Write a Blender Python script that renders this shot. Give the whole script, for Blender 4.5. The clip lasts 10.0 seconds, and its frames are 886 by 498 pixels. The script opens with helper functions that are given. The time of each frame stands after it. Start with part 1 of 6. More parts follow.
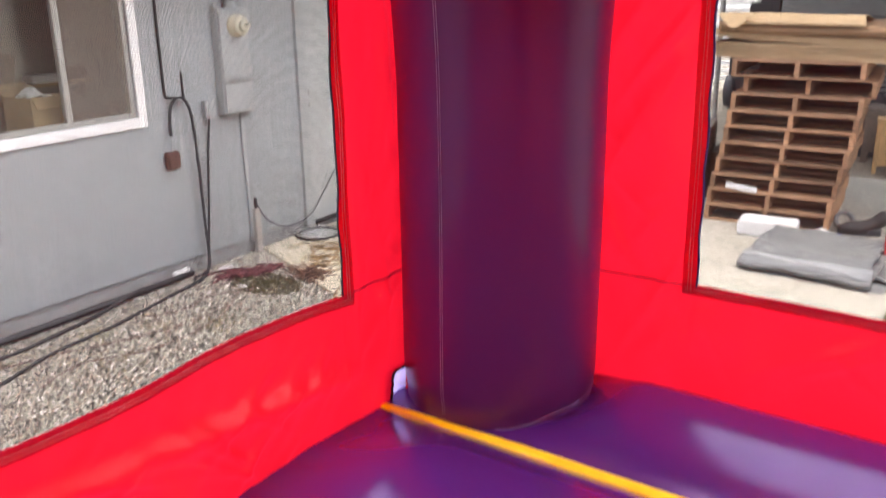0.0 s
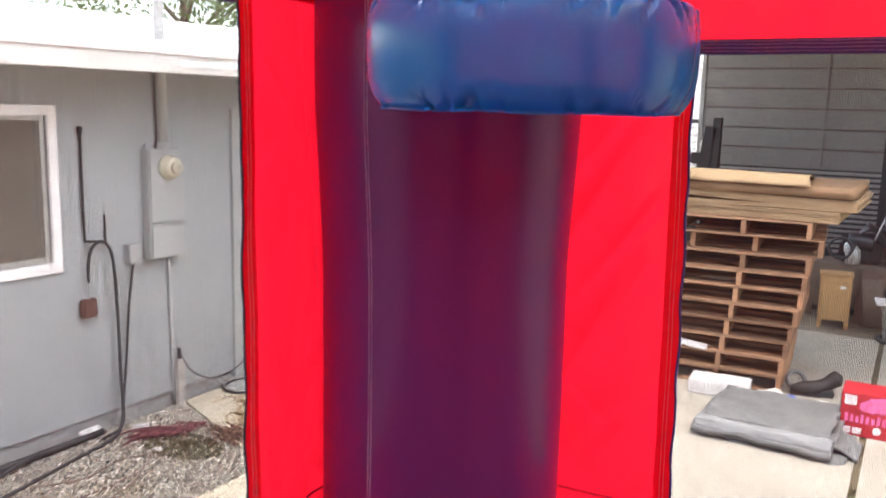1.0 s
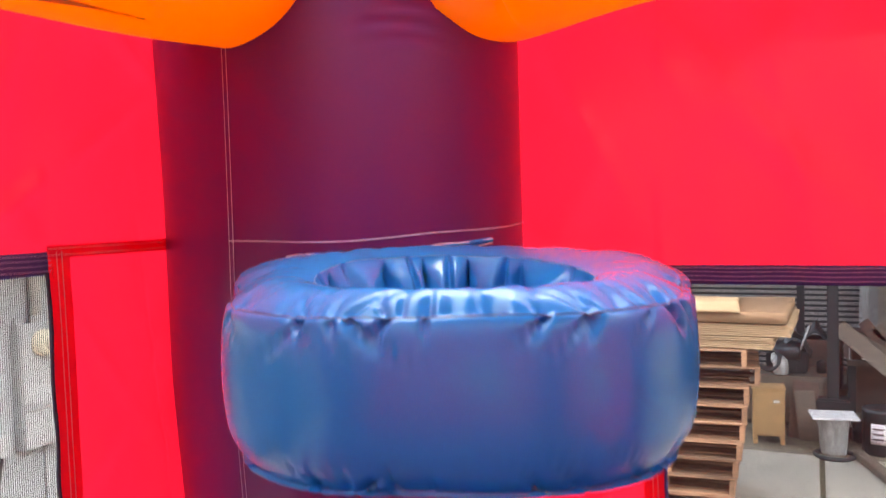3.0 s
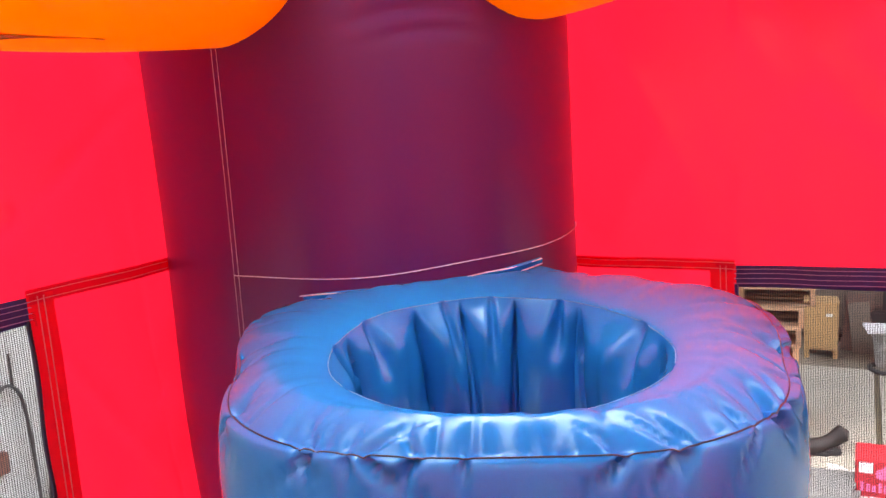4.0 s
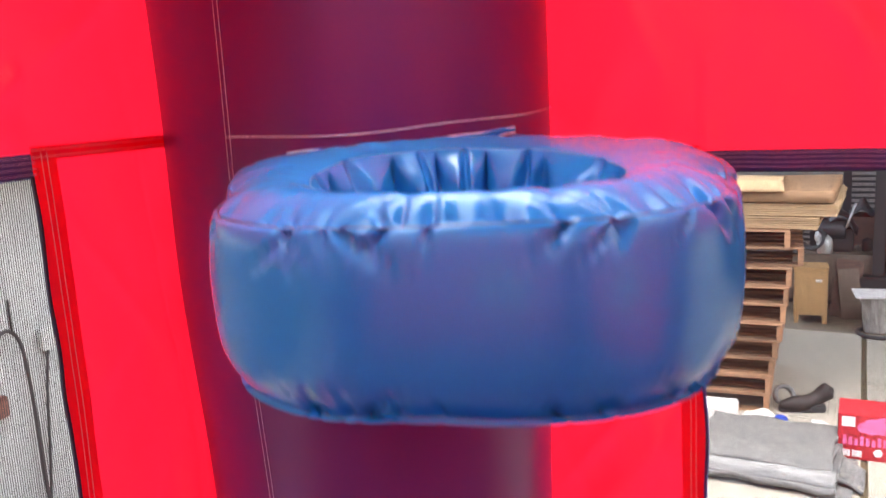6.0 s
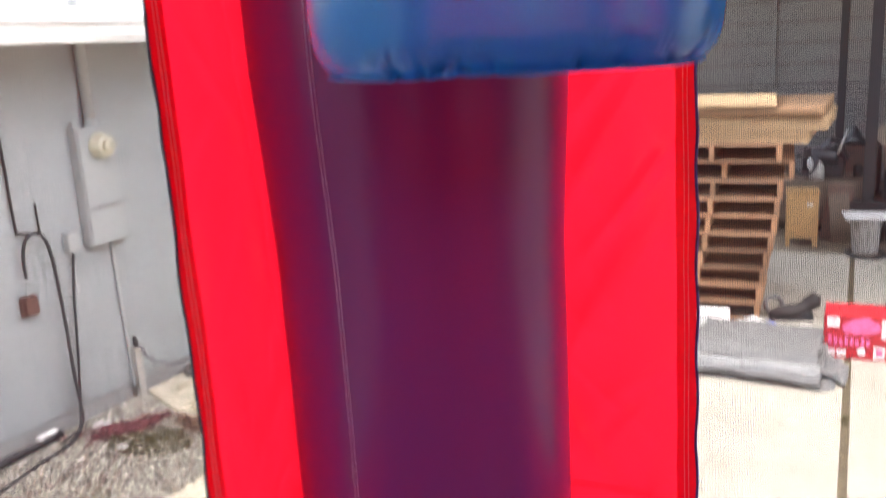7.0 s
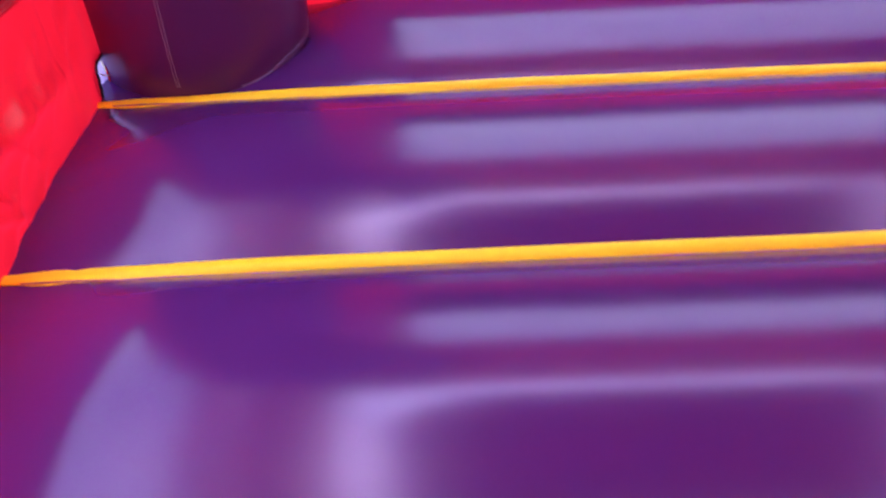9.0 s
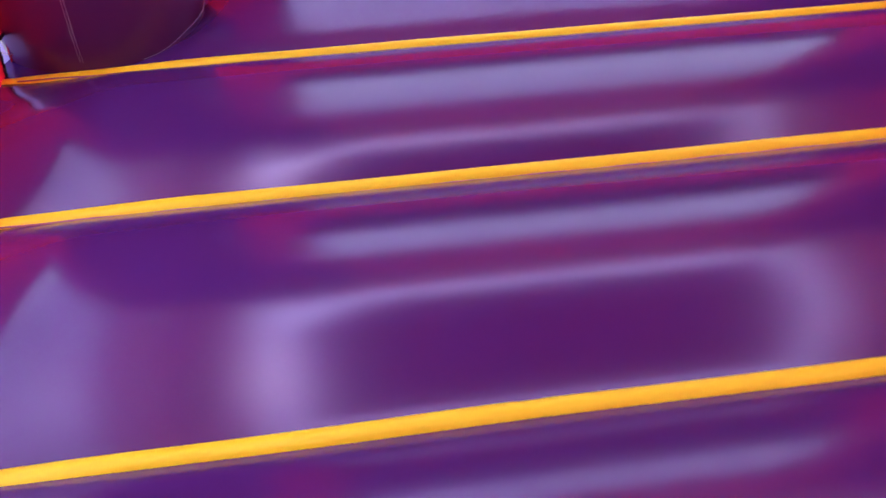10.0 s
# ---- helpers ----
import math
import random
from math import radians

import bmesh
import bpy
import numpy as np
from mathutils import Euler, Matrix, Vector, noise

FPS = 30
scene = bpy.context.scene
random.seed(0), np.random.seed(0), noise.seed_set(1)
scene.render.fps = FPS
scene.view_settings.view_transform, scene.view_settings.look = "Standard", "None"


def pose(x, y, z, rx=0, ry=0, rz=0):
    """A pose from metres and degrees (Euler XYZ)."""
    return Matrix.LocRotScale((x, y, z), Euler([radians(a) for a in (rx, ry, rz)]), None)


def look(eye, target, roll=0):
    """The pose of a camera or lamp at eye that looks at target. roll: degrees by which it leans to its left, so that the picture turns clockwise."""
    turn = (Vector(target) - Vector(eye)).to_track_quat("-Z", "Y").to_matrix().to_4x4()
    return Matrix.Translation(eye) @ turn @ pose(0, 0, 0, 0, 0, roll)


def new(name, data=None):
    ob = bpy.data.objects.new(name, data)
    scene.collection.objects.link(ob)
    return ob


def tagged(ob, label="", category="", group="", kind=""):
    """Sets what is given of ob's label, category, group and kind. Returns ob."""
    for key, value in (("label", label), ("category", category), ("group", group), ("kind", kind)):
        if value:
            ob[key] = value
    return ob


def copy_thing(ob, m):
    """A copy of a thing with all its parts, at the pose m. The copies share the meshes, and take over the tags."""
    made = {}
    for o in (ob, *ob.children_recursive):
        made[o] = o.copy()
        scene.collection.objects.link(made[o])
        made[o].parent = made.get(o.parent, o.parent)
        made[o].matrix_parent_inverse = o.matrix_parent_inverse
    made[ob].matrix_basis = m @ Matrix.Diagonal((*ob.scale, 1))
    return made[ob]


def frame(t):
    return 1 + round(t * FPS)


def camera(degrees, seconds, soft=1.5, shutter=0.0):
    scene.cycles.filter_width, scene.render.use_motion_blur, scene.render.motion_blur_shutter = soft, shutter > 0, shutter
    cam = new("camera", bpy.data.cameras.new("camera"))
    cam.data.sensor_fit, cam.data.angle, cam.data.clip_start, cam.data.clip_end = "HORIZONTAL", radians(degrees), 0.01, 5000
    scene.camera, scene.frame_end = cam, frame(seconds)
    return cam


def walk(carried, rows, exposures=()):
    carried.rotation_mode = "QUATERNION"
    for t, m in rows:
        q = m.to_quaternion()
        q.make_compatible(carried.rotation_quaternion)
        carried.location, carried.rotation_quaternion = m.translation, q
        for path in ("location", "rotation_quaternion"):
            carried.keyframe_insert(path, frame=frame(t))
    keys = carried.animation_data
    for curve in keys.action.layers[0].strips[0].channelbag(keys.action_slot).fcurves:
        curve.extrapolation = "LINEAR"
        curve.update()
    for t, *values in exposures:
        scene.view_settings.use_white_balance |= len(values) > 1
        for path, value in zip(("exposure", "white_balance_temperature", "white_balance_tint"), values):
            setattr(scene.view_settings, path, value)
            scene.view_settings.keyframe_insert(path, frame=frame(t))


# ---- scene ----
cam = camera(54.9, 10.0, soft=1.4, shutter=0.4)

PATH = [
    (0, (0.615, 0.141, 2.123), (-0.472, 1.701, 1.504), -0.7),
    (0.5, (0.479, 0.289, 2.2), (-0.591, 1.918, 1.75), 1.4),
    (1, (0.415, 0.477, 2.232), (-0.602, 2.167, 1.9), 1.4),
    (1.5, (0.408, 0.612, 2.334), (-0.597, 2.324, 2.091), 1.9),
    (2, (0.375, 0.767, 2.374), (-0.63, 2.489, 2.208), 1.8),
    (2.5, (0.273, 0.874, 2.448), (-0.604, 2.667, 2.332), -0.1),
    (3, (0.168, 0.933, 2.517), (-0.69, 2.737, 2.421), -1.6),
    (3.2, (0.135, 1.002, 2.562), (-0.738, 2.798, 2.449), -2.3),
    (4.3, (0.077, 1.139, 2.7), (-0.892, 2.851, 2.337), -3.9),
    (4.5, (0.083, 1.135, 2.714), (-0.906, 2.834, 2.345), -4.2),
    (5, (0.062, 1.134, 2.715), (-0.948, 2.818, 2.336), -4.2),
    (5.5, (0.074, 1.123, 2.669), (-0.88, 2.836, 2.271), -3.8),
    (5.7, (0.089, 1.096, 2.618), (-0.843, 2.826, 2.244), -3.2),
    (6.8, (0.29, 0.837, 2.296), (-0.646, 2.568, 1.937), -3.0),
    (7, (0.215, 0.738, 2.263), (-0.704, 2.452, 1.799), -3.3),
    (7.5, (0.27, 0.551, 2.111), (-0.603, 2.152, 1.289), -3.8),
    (8, (0.296, 0.391, 2.026), (-0.366, 1.918, 0.918), -3.2),
    (8.5, (0.185, 0.224, 2.014), (-0.159, 1.765, 0.787), -3.3),
    (9, (0.003, -0.03, 1.981), (-0.005, 1.498, 0.691), -2.7),
    (9.5, (0.053, -0.202, 1.907), (0.152, 1.365, 0.668), -0.4),
    (10, (0.013, -0.312, 1.93), (0.214, 1.236, 0.679), -1.5),
]
EXPOSURES = [(0.0, 2.74, 7200, 12), (1.0, 2.85, 7200, 12), (1.5, 2.92, 7200, 11), (2.0, 3.09, 7250, 11), (2.5, 3.19, 7300, 11), (3.0, 3.18, 7200, 11), (5.5, 3.18, 7200, 11),
             (7.0, 3.05, 7200, 12), (7.5, 2.88, 7200, 12), (8.0, 2.8, 6800, 11), (8.5, 2.72, 6600, 12), (9.0, 2.58, 5950, 14), (10.0, 2.32, 5850, 14)]
walk(cam, [(t, look(eye, target, roll)) for t, eye, target, roll in PATH], EXPOSURES)

# ---------------------------------------------------------------- light
world = bpy.data.worlds.new("sky")
scene.world = world
world.use_nodes = True
wn = world.node_tree.nodes
sky = wn.new("ShaderNodeTexSky")
sky.sky_type = "NISHITA"
sky.sun_disc = False
sky.sun_elevation = radians(85)
sky.sun_rotation = radians(113)
sky.air_density = 1.0
sky.dust_density = 2.0
sky.ozone_density = 1.0
wn["Background"].inputs["Strength"].default_value = 0.15
world.node_tree.links.new(sky.outputs["Color"], wn["Background"].inputs["Color"])

sun = new("sun", bpy.data.lights.new("sun", "SUN"))
sun.data.energy = 1.92
sun.data.angle = radians(128)
sun.data.color = (1.0, 0.975, 0.935)
sun.matrix_world = look((1.3, 0.8, 7.0), (0, 0, 0))


# ---------------------------------------------------------------- materials
def surface(name, base, other, rough=0.6, scale=3.0, stretch=(1, 1, 1), bump=0.1, fine=60.0, amount=0.6,
            metallic=0.0, spec=0.5, through_light=0.0, per_piece=0.0, sheen=(1, 1, 1), rough_var=0.1, bump_dist=0.01):
    """Principled surface with broad patches, fine grain, roughness variation and relief."""
    m = bpy.data.materials.new(name)
    m.use_nodes = True
    nt = m.node_tree
    n, l = nt.nodes, nt.links
    p = n["Principled BSDF"]
    co = n.new("ShaderNodeTexCoord")
    mp = n.new("ShaderNodeMapping")
    mp.inputs["Scale"].default_value = stretch
    l.new(co.outputs["Object"], mp.inputs["Vector"])
    broad = n.new("ShaderNodeTexNoise")
    broad.inputs["Scale"].default_value = scale
    broad.inputs["Detail"].default_value = 5
    l.new(mp.outputs["Vector"], broad.inputs["Vector"])
    grain = n.new("ShaderNodeTexNoise")
    grain.inputs["Scale"].default_value = fine
    grain.inputs["Detail"].default_value = 4
    l.new(mp.outputs["Vector"], grain.inputs["Vector"])
    add = n.new("ShaderNodeMath")
    add.operation = "MULTIPLY_ADD"
    l.new(grain.outputs["Fac"], add.inputs[0])
    add.inputs[1].default_value = 0.5
    l.new(broad.outputs["Fac"], add.inputs[2])
    rng = n.new("ShaderNodeMapRange")
    rng.inputs["From Min"].default_value = 0.4
    rng.inputs["From Max"].default_value = 1.1
    rng.inputs["To Max"].default_value = amount
    rng.interpolation_type = "SMOOTHSTEP"
    l.new(add.outputs[0], rng.inputs["Value"])
    mix = n.new("ShaderNodeMix")
    mix.data_type = "RGBA"
    mix.inputs[6].default_value = (*base, 1)
    mix.inputs[7].default_value = (*other, 1)
    l.new(rng.outputs[0], mix.inputs[0])
    colour = mix.outputs[2]
    if per_piece:
        info = n.new("ShaderNodeObjectInfo")
        vr = n.new("ShaderNodeMapRange")
        vr.inputs["To Min"].default_value = 1 - per_piece
        vr.inputs["To Max"].default_value = 1 + per_piece
        l.new(info.outputs["Random"], vr.inputs["Value"])
        hsv = n.new("ShaderNodeHueSaturation")
        l.new(vr.outputs[0], hsv.inputs["Value"])
        l.new(colour, hsv.inputs["Color"])
        colour = hsv.outputs["Color"]
    l.new(colour, p.inputs["Base Color"])
    rr = n.new("ShaderNodeMapRange")
    rr.inputs["From Min"].default_value = 0.15
    rr.inputs["From Max"].default_value = 0.85
    rr.inputs["To Min"].default_value = max(0.02, rough - rough_var)
    rr.inputs["To Max"].default_value = min(1, rough + rough_var)
    l.new(broad.outputs["Fac"], rr.inputs["Value"])
    l.new(rr.outputs[0], p.inputs["Roughness"])
    p.inputs["Metallic"].default_value = metallic
    p.inputs["Specular IOR Level"].default_value = spec
    p.inputs["Specular Tint"].default_value = (*sheen, 1)
    if bump:
        b = n.new("ShaderNodeBump")
        b.inputs["Strength"].default_value = bump
        b.inputs["Distance"].default_value = bump_dist
        l.new(grain.outputs["Fac"], b.inputs["Height"])
        l.new(b.outputs["Normal"], p.inputs["Normal"])
    if through_light:
        tr = n.new("ShaderNodeBsdfTranslucent")
        l.new(colour, tr.inputs["Color"])
        mx = n.new("ShaderNodeMixShader")
        mx.inputs[0].default_value = through_light
        l.new(p.outputs[0], mx.inputs[1])
        l.new(tr.outputs[0], mx.inputs[2])
        l.new(mx.outputs[0], n["Material Output"].inputs["Surface"])
    return m


def glass_material():
    m = bpy.data.materials.new("window glass")
    m.use_nodes = True
    p = m.node_tree.nodes["Principled BSDF"]
    p.inputs["Base Color"].default_value = (0.9, 0.95, 0.93, 1)
    p.inputs["Roughness"].default_value = 0.02
    p.inputs["IOR"].default_value = 1.45
    p.inputs["Transmission Weight"].default_value = 1.0
    return m


RED = surface("red vinyl", (0.89, 0.0105, 0.030), (0.83, 0.0105, 0.033), 0.37, 1.4, bump=0.04, fine=380, spec=0.70,
              through_light=0.44, bump_dist=0.001, amount=0.8)
SIDE_HEM = surface("red vinyl side hem", (0.74, 0.012, 0.034), (0.66, 0.012, 0.036), 0.45, 6, bump=0.05, fine=300, spec=0.4,
                   through_light=0.30, bump_dist=0.001)
RED_HEM = surface("red vinyl hem", (0.61, 0.012, 0.047), (0.53, 0.013, 0.050), 0.5, 6, bump=0.05, fine=300, spec=0.35,
                  through_light=0.5, bump_dist=0.001)
DARK_SEAM = surface("dark red seam", (0.28, 0.010, 0.035), (0.22, 0.010, 0.035), 0.6, 6, bump=0.05, fine=300)
ROOF_RED = surface("dark red roof vinyl", (0.46, 0.065, 0.055), (0.39, 0.056, 0.047), 0.5, 3, bump=0.05, fine=300, through_light=0.24,
                   bump_dist=0.001)
PURPLE = surface("purple vinyl", (0.080, 0.0190, 0.108), (0.074, 0.0175, 0.099), 0.32, 1.2, bump=0.02, fine=420, spec=0.52,
                 bump_dist=0.001, rough_var=0.02, sheen=(1.0, 0.55, 0.88))
PURPLE_FLOOR = surface("purple floor vinyl", (0.077, 0.0160, 0.171), (0.066, 0.0140, 0.148), 0.195, 1.0, bump=0.015, fine=420,
                       spec=0.86, bump_dist=0.001, rough_var=0.03, sheen=(0.68, 0.54, 1.0))
LAVENDER = surface("pale purple vinyl", (0.40, 0.31, 0.62), (0.50, 0.42, 0.70), 0.4, 9, bump=0.1, fine=80, through_light=0.75)
BLUE = surface("blue vinyl", (0.003, 0.188, 0.590), (0.003, 0.168, 0.540), 0.25, 2.0, bump=0.03, fine=400, spec=0.75,
               bump_dist=0.001, rough_var=0.04, sheen=(0.66, 0.92, 1.0))
ORANGE = surface("orange vinyl", (0.95, 0.41, 0.012), (0.93, 0.37, 0.010), 0.36, 1.5, bump=0.03, fine=400, through_light=0.45,
                 bump_dist=0.001)
ORANGE_HEM = surface("brownish orange hem", (0.52, 0.22, 0.020), (0.40, 0.16, 0.018), 0.5, 8, bump=0.1, fine=200, bump_dist=0.001)
YELLOW = surface("yellow vinyl", (0.95, 0.76, 0.016), (0.93, 0.69, 0.014), 0.42, 5, bump=0.05, fine=300, bump_dist=0.001, spec=0.3)
SEAM_LIP = surface("pinkish purple seam", (0.46, 0.17, 0.20), (0.36, 0.12, 0.17), 0.6, 12, bump=0.1, fine=200, bump_dist=0.001)
NAVY = surface("navy webbing", (0.034, 0.034, 0.16), (0.05, 0.045, 0.20), 0.75, 30, bump=0.4, fine=500, bump_dist=0.001)
DARK_EDGE = surface("dark edge binding", (0.012, 0.012, 0.03), (0.02, 0.02, 0.04), 0.7, 20)
DARK_PIPING = surface("dark navy piping", (0.006, 0.016, 0.05), (0.01, 0.02, 0.06), 0.5, 20, bump=0)
THREAD = surface("pale thread", (0.52, 0.58, 0.72), (0.43, 0.48, 0.62), 0.8, 40, bump=0)
WEB_THREAD = surface("lavender thread", (0.36, 0.34, 0.58), (0.28, 0.26, 0.50), 0.8, 40, bump=0)
WHITE_THREAD = surface("white thread", (0.66, 0.74, 0.86), (0.54, 0.60, 0.70), 0.8, 40, bump=0)
BLUE_THREAD = surface("pale blue thread", (0.10, 0.26, 0.52), (0.08, 0.22, 0.46), 0.8, 40, bump=0)
PINK_THREAD = surface("pinkish thread", (0.66, 0.34, 0.38), (0.55, 0.26, 0.30), 0.8, 40, bump=0)
NET = surface("dark netting cord", (0.035, 0.035, 0.038), (0.05, 0.05, 0.05), 0.8, 40, bump=0, spec=0.2)
SIDING = surface("grey painted siding", (0.250, 0.266, 0.266), (0.385, 0.402, 0.400), 0.75, 14.0, (1, 4, 0.11), 0.8, 45, 1.0,
                 bump_dist=0.006)
DOOR_PAINT = surface("pale grey door paint", (0.38, 0.39, 0.38), (0.45, 0.46, 0.445), 0.6, 3, (1, 3, 0.5), 0.15, 30)
TRIM_WHITE = surface("white trim paint", (0.80, 0.79, 0.77), (0.69, 0.68, 0.65), 0.55, 5, (1, 1, 1), 0.2, 40)
FASCIA = surface("white fascia paint", (0.66, 0.645, 0.60), (0.52, 0.505, 0.46), 0.6, 3, (1, 0.4, 2), 0.2, 30)
ROOFING = surface("white roof coating", (0.82, 0.82, 0.80), (0.7, 0.7, 0.68), 0.7, 2, (1, 1, 1), 0.3, 40)
CABINET = surface("grey painted steel", (0.325, 0.335, 0.328), (0.38, 0.39, 0.38), 0.45, 6, bump=0.08, fine=50)
DULL_ALU = surface("dull aluminium", (0.50, 0.49, 0.46), (0.38, 0.37, 0.34), 0.45, 12, metallic=0.7)
CREAM = surface("cream meter plastic", (0.528, 0.493, 0.383), (0.468, 0.425, 0.323), 0.3, 12, bump=0.05)
BLACK_RUBBER = surface("black rubber", (0.022, 0.022, 0.024), (0.04, 0.04, 0.04), 0.6, 12, bump=0.2)
BLACK_PLASTIC = surface("black plastic", (0.018, 0.018, 0.02), (0.035, 0.033, 0.032), 0.4, 8, bump=0.1)
DARK_STEEL = surface("dark painted steel", (0.020, 0.019, 0.020), (0.04, 0.034, 0.03), 0.6, 7, metallic=0.0, spec=0.3, bump=0.15)
BROWN_BOX = surface("rusty brown box", (0.10, 0.045, 0.035), (0.16, 0.07, 0.05), 0.7, 20, bump=0.3)
CONCRETE = surface("pale concrete", (0.345, 0.322, 0.268), (0.262, 0.244, 0.200), 0.85, 2.4, bump=0.25, fine=38, amount=0.9,
                   bump_dist=0.004)
# Lighter copy of CONCRETE: daylight lacking beside the house is put into the colour.
CONCRETE_LIT = surface("pale concrete with daylight in its colour", (0.520, 0.475, 0.375), (0.430, 0.390, 0.305), 0.85, 2.4, bump=0.2, fine=38, amount=0.8)
# Darker, browner concrete for the shed floor beyond Y1.
CONCRETE_SHED = surface("dark brown concrete", (0.205, 0.172, 0.122), (0.100, 0.082, 0.057), 0.85, 1.6, bump=0.25, fine=40, amount=1.0,
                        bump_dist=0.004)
FOUNDATION = surface("grey foundation", (0.34, 0.335, 0.32), (0.25, 0.245, 0.235), 0.85, 6, bump=0.4)
CORD = surface("tan cord", (0.27, 0.175, 0.080), (0.19, 0.125, 0.060), 0.8, 8, bump=0.1, fine=120)
TANGLE = surface("reddish brown twine", (0.19, 0.105, 0.070), (0.12, 0.065, 0.045), 0.85, 25)
JOINT = surface("dirt in the joint", (0.075, 0.060, 0.035), (0.12, 0.10, 0.05), 0.95, 9, bump=0.6, fine=60)
GRAVEL_BED = surface("gravel bed", (0.15, 0.14, 0.12), (0.09, 0.085, 0.07), 0.95, 14, bump=1.0, fine=70, amount=1.0)
DIRT = surface("dry ground", (0.30, 0.27, 0.21), (0.22, 0.20, 0.15), 0.95, 0.4, bump=0.5, fine=20)
WEED = surface("green brown weeds", (0.085, 0.085, 0.035), (0.15, 0.11, 0.06), 0.9, 18, bump=0.5)
MAROON = surface("maroon rag", (0.16, 0.045, 0.05), (0.10, 0.04, 0.04), 0.9, 14, bump=0.5)
WOOD = surface("pallet wood", (0.305, 0.172, 0.096), (0.175, 0.093, 0.050), 0.8, 4, (1, 9, 9), 0.4, 30, 0.9, per_piece=0.42,
               bump_dist=0.003)
WOOD_SIDE = surface("pallet stringer wood", (0.325, 0.175, 0.093), (0.195, 0.098, 0.051), 0.8, 4, (9, 1, 9), 0.4, 30, 0.9,
                    per_piece=0.42, bump_dist=0.003)
PLYWOOD = surface("yellow plywood", (0.40, 0.235, 0.100), (0.29, 0.165, 0.066), 0.6, 5, (6, 6, 0.7), 0.15, 30)
PALE_TIMBER = surface("pale planed timber", (0.21, 0.16, 0.12), (0.15, 0.115, 0.085), 0.8, 4, (1, 6, 6), 0.2, 30)
OLD_WOOD = surface("grey weathered wood", (0.145, 0.110, 0.080), (0.09, 0.068, 0.052), 0.85, 4, (1, 8, 8), 0.4, 30)
RED_WOOD = surface("reddish wood", (0.105, 0.055, 0.036), (0.065, 0.036, 0.025), 0.7, 4, (1, 6, 6), 0.3, 30)
CARD = surface("brown cardboard", (0.330, 0.222, 0.122), (0.255, 0.168, 0.090), 0.85, 3, bump=0.15, fine=70, per_piece=0.1)
DARK_CARD = surface("dark brown cardboard", (0.215, 0.125, 0.064), (0.165, 0.094, 0.048), 0.85, 3, bump=0.15, fine=70)
CARD_LIGHT = surface("pale cardboard", (0.370, 0.255, 0.138), (0.310, 0.212, 0.115), 0.85, 3, bump=0.12, fine=70)
PAPER = surface("white paper", (0.60, 0.585, 0.565), (0.53, 0.52, 0.50), 0.8, 6)
MAT = surface("grey woven mat", (0.165, 0.168, 0.166), (0.100, 0.102, 0.101), 0.7, 22, (5, 0.6, 1), 0.8, 60, 1.0, bump_dist=0.004)
MAT_SHINE = surface("silver underside", (0.255, 0.262, 0.262), (0.165, 0.171, 0.172), 0.45, 8, (1, 3, 1), 0.5, 40, 1.0)
BOX_RED = surface("printed red carton", (0.442, 0.021, 0.030), (0.374, 0.017, 0.025), 0.5, 4, bump=0.05)
PRINT_PINK = surface("pink print", (0.75, 0.16, 0.35), (0.6, 0.08, 0.2), 0.5, 12, bump=0)
PRINT_WHITE = surface("white print", (0.72, 0.68, 0.66), (0.6, 0.5, 0.5), 0.5, 20, bump=0)
PRINT_GREY = surface("dark print", (0.10, 0.06, 0.06), (0.16, 0.05, 0.06), 0.5, 12, bump=0)
CARTON_BROWN = surface("tan carton", (0.306, 0.162, 0.072), (0.255, 0.128, 0.060), 0.7, 4, bump=0.1)
BLUE_CAP = surface("bright blue plastic", (0.01, 0.06, 0.42), (0.01, 0.05, 0.35), 0.4, 10, bump=0)
SHED_WALL = surface("grey shed siding", (0.185, 0.170, 0.153), (0.140, 0.128, 0.116), 0.6, 1.5, (1, 1, 3), 0.15, 20)
SHED_RIB = surface("galvanised ribbed sheet", (0.28, 0.26, 0.238), (0.20, 0.185, 0.17), 0.5, 2, (1, 1, 3), 0.1, 20, metallic=0.3)
WHITE_WALL = surface("white far wall", (0.8, 0.8, 0.79), (0.7, 0.7, 0.69), 0.8, 1)
LEAF = surface("green leaves", (0.065, 0.105, 0.025), (0.11, 0.15, 0.04), 0.7, 2, bump=0)
BARK = surface("brown bark", (0.12, 0.09, 0.065), (0.08, 0.06, 0.045), 0.9, 9, bump=0.6)
ROOM = surface("dim room wall", (0.30, 0.26, 0.215), (0.21, 0.18, 0.15), 0.9, 2)
# Brown of the screen also stands for murky reflection in the right pane.
SCREEN = surface("murky brown screen wire", (0.20, 0.175, 0.145), (0.15, 0.13, 0.11), 0.9, 3, bump=0)
GLASS = glass_material()


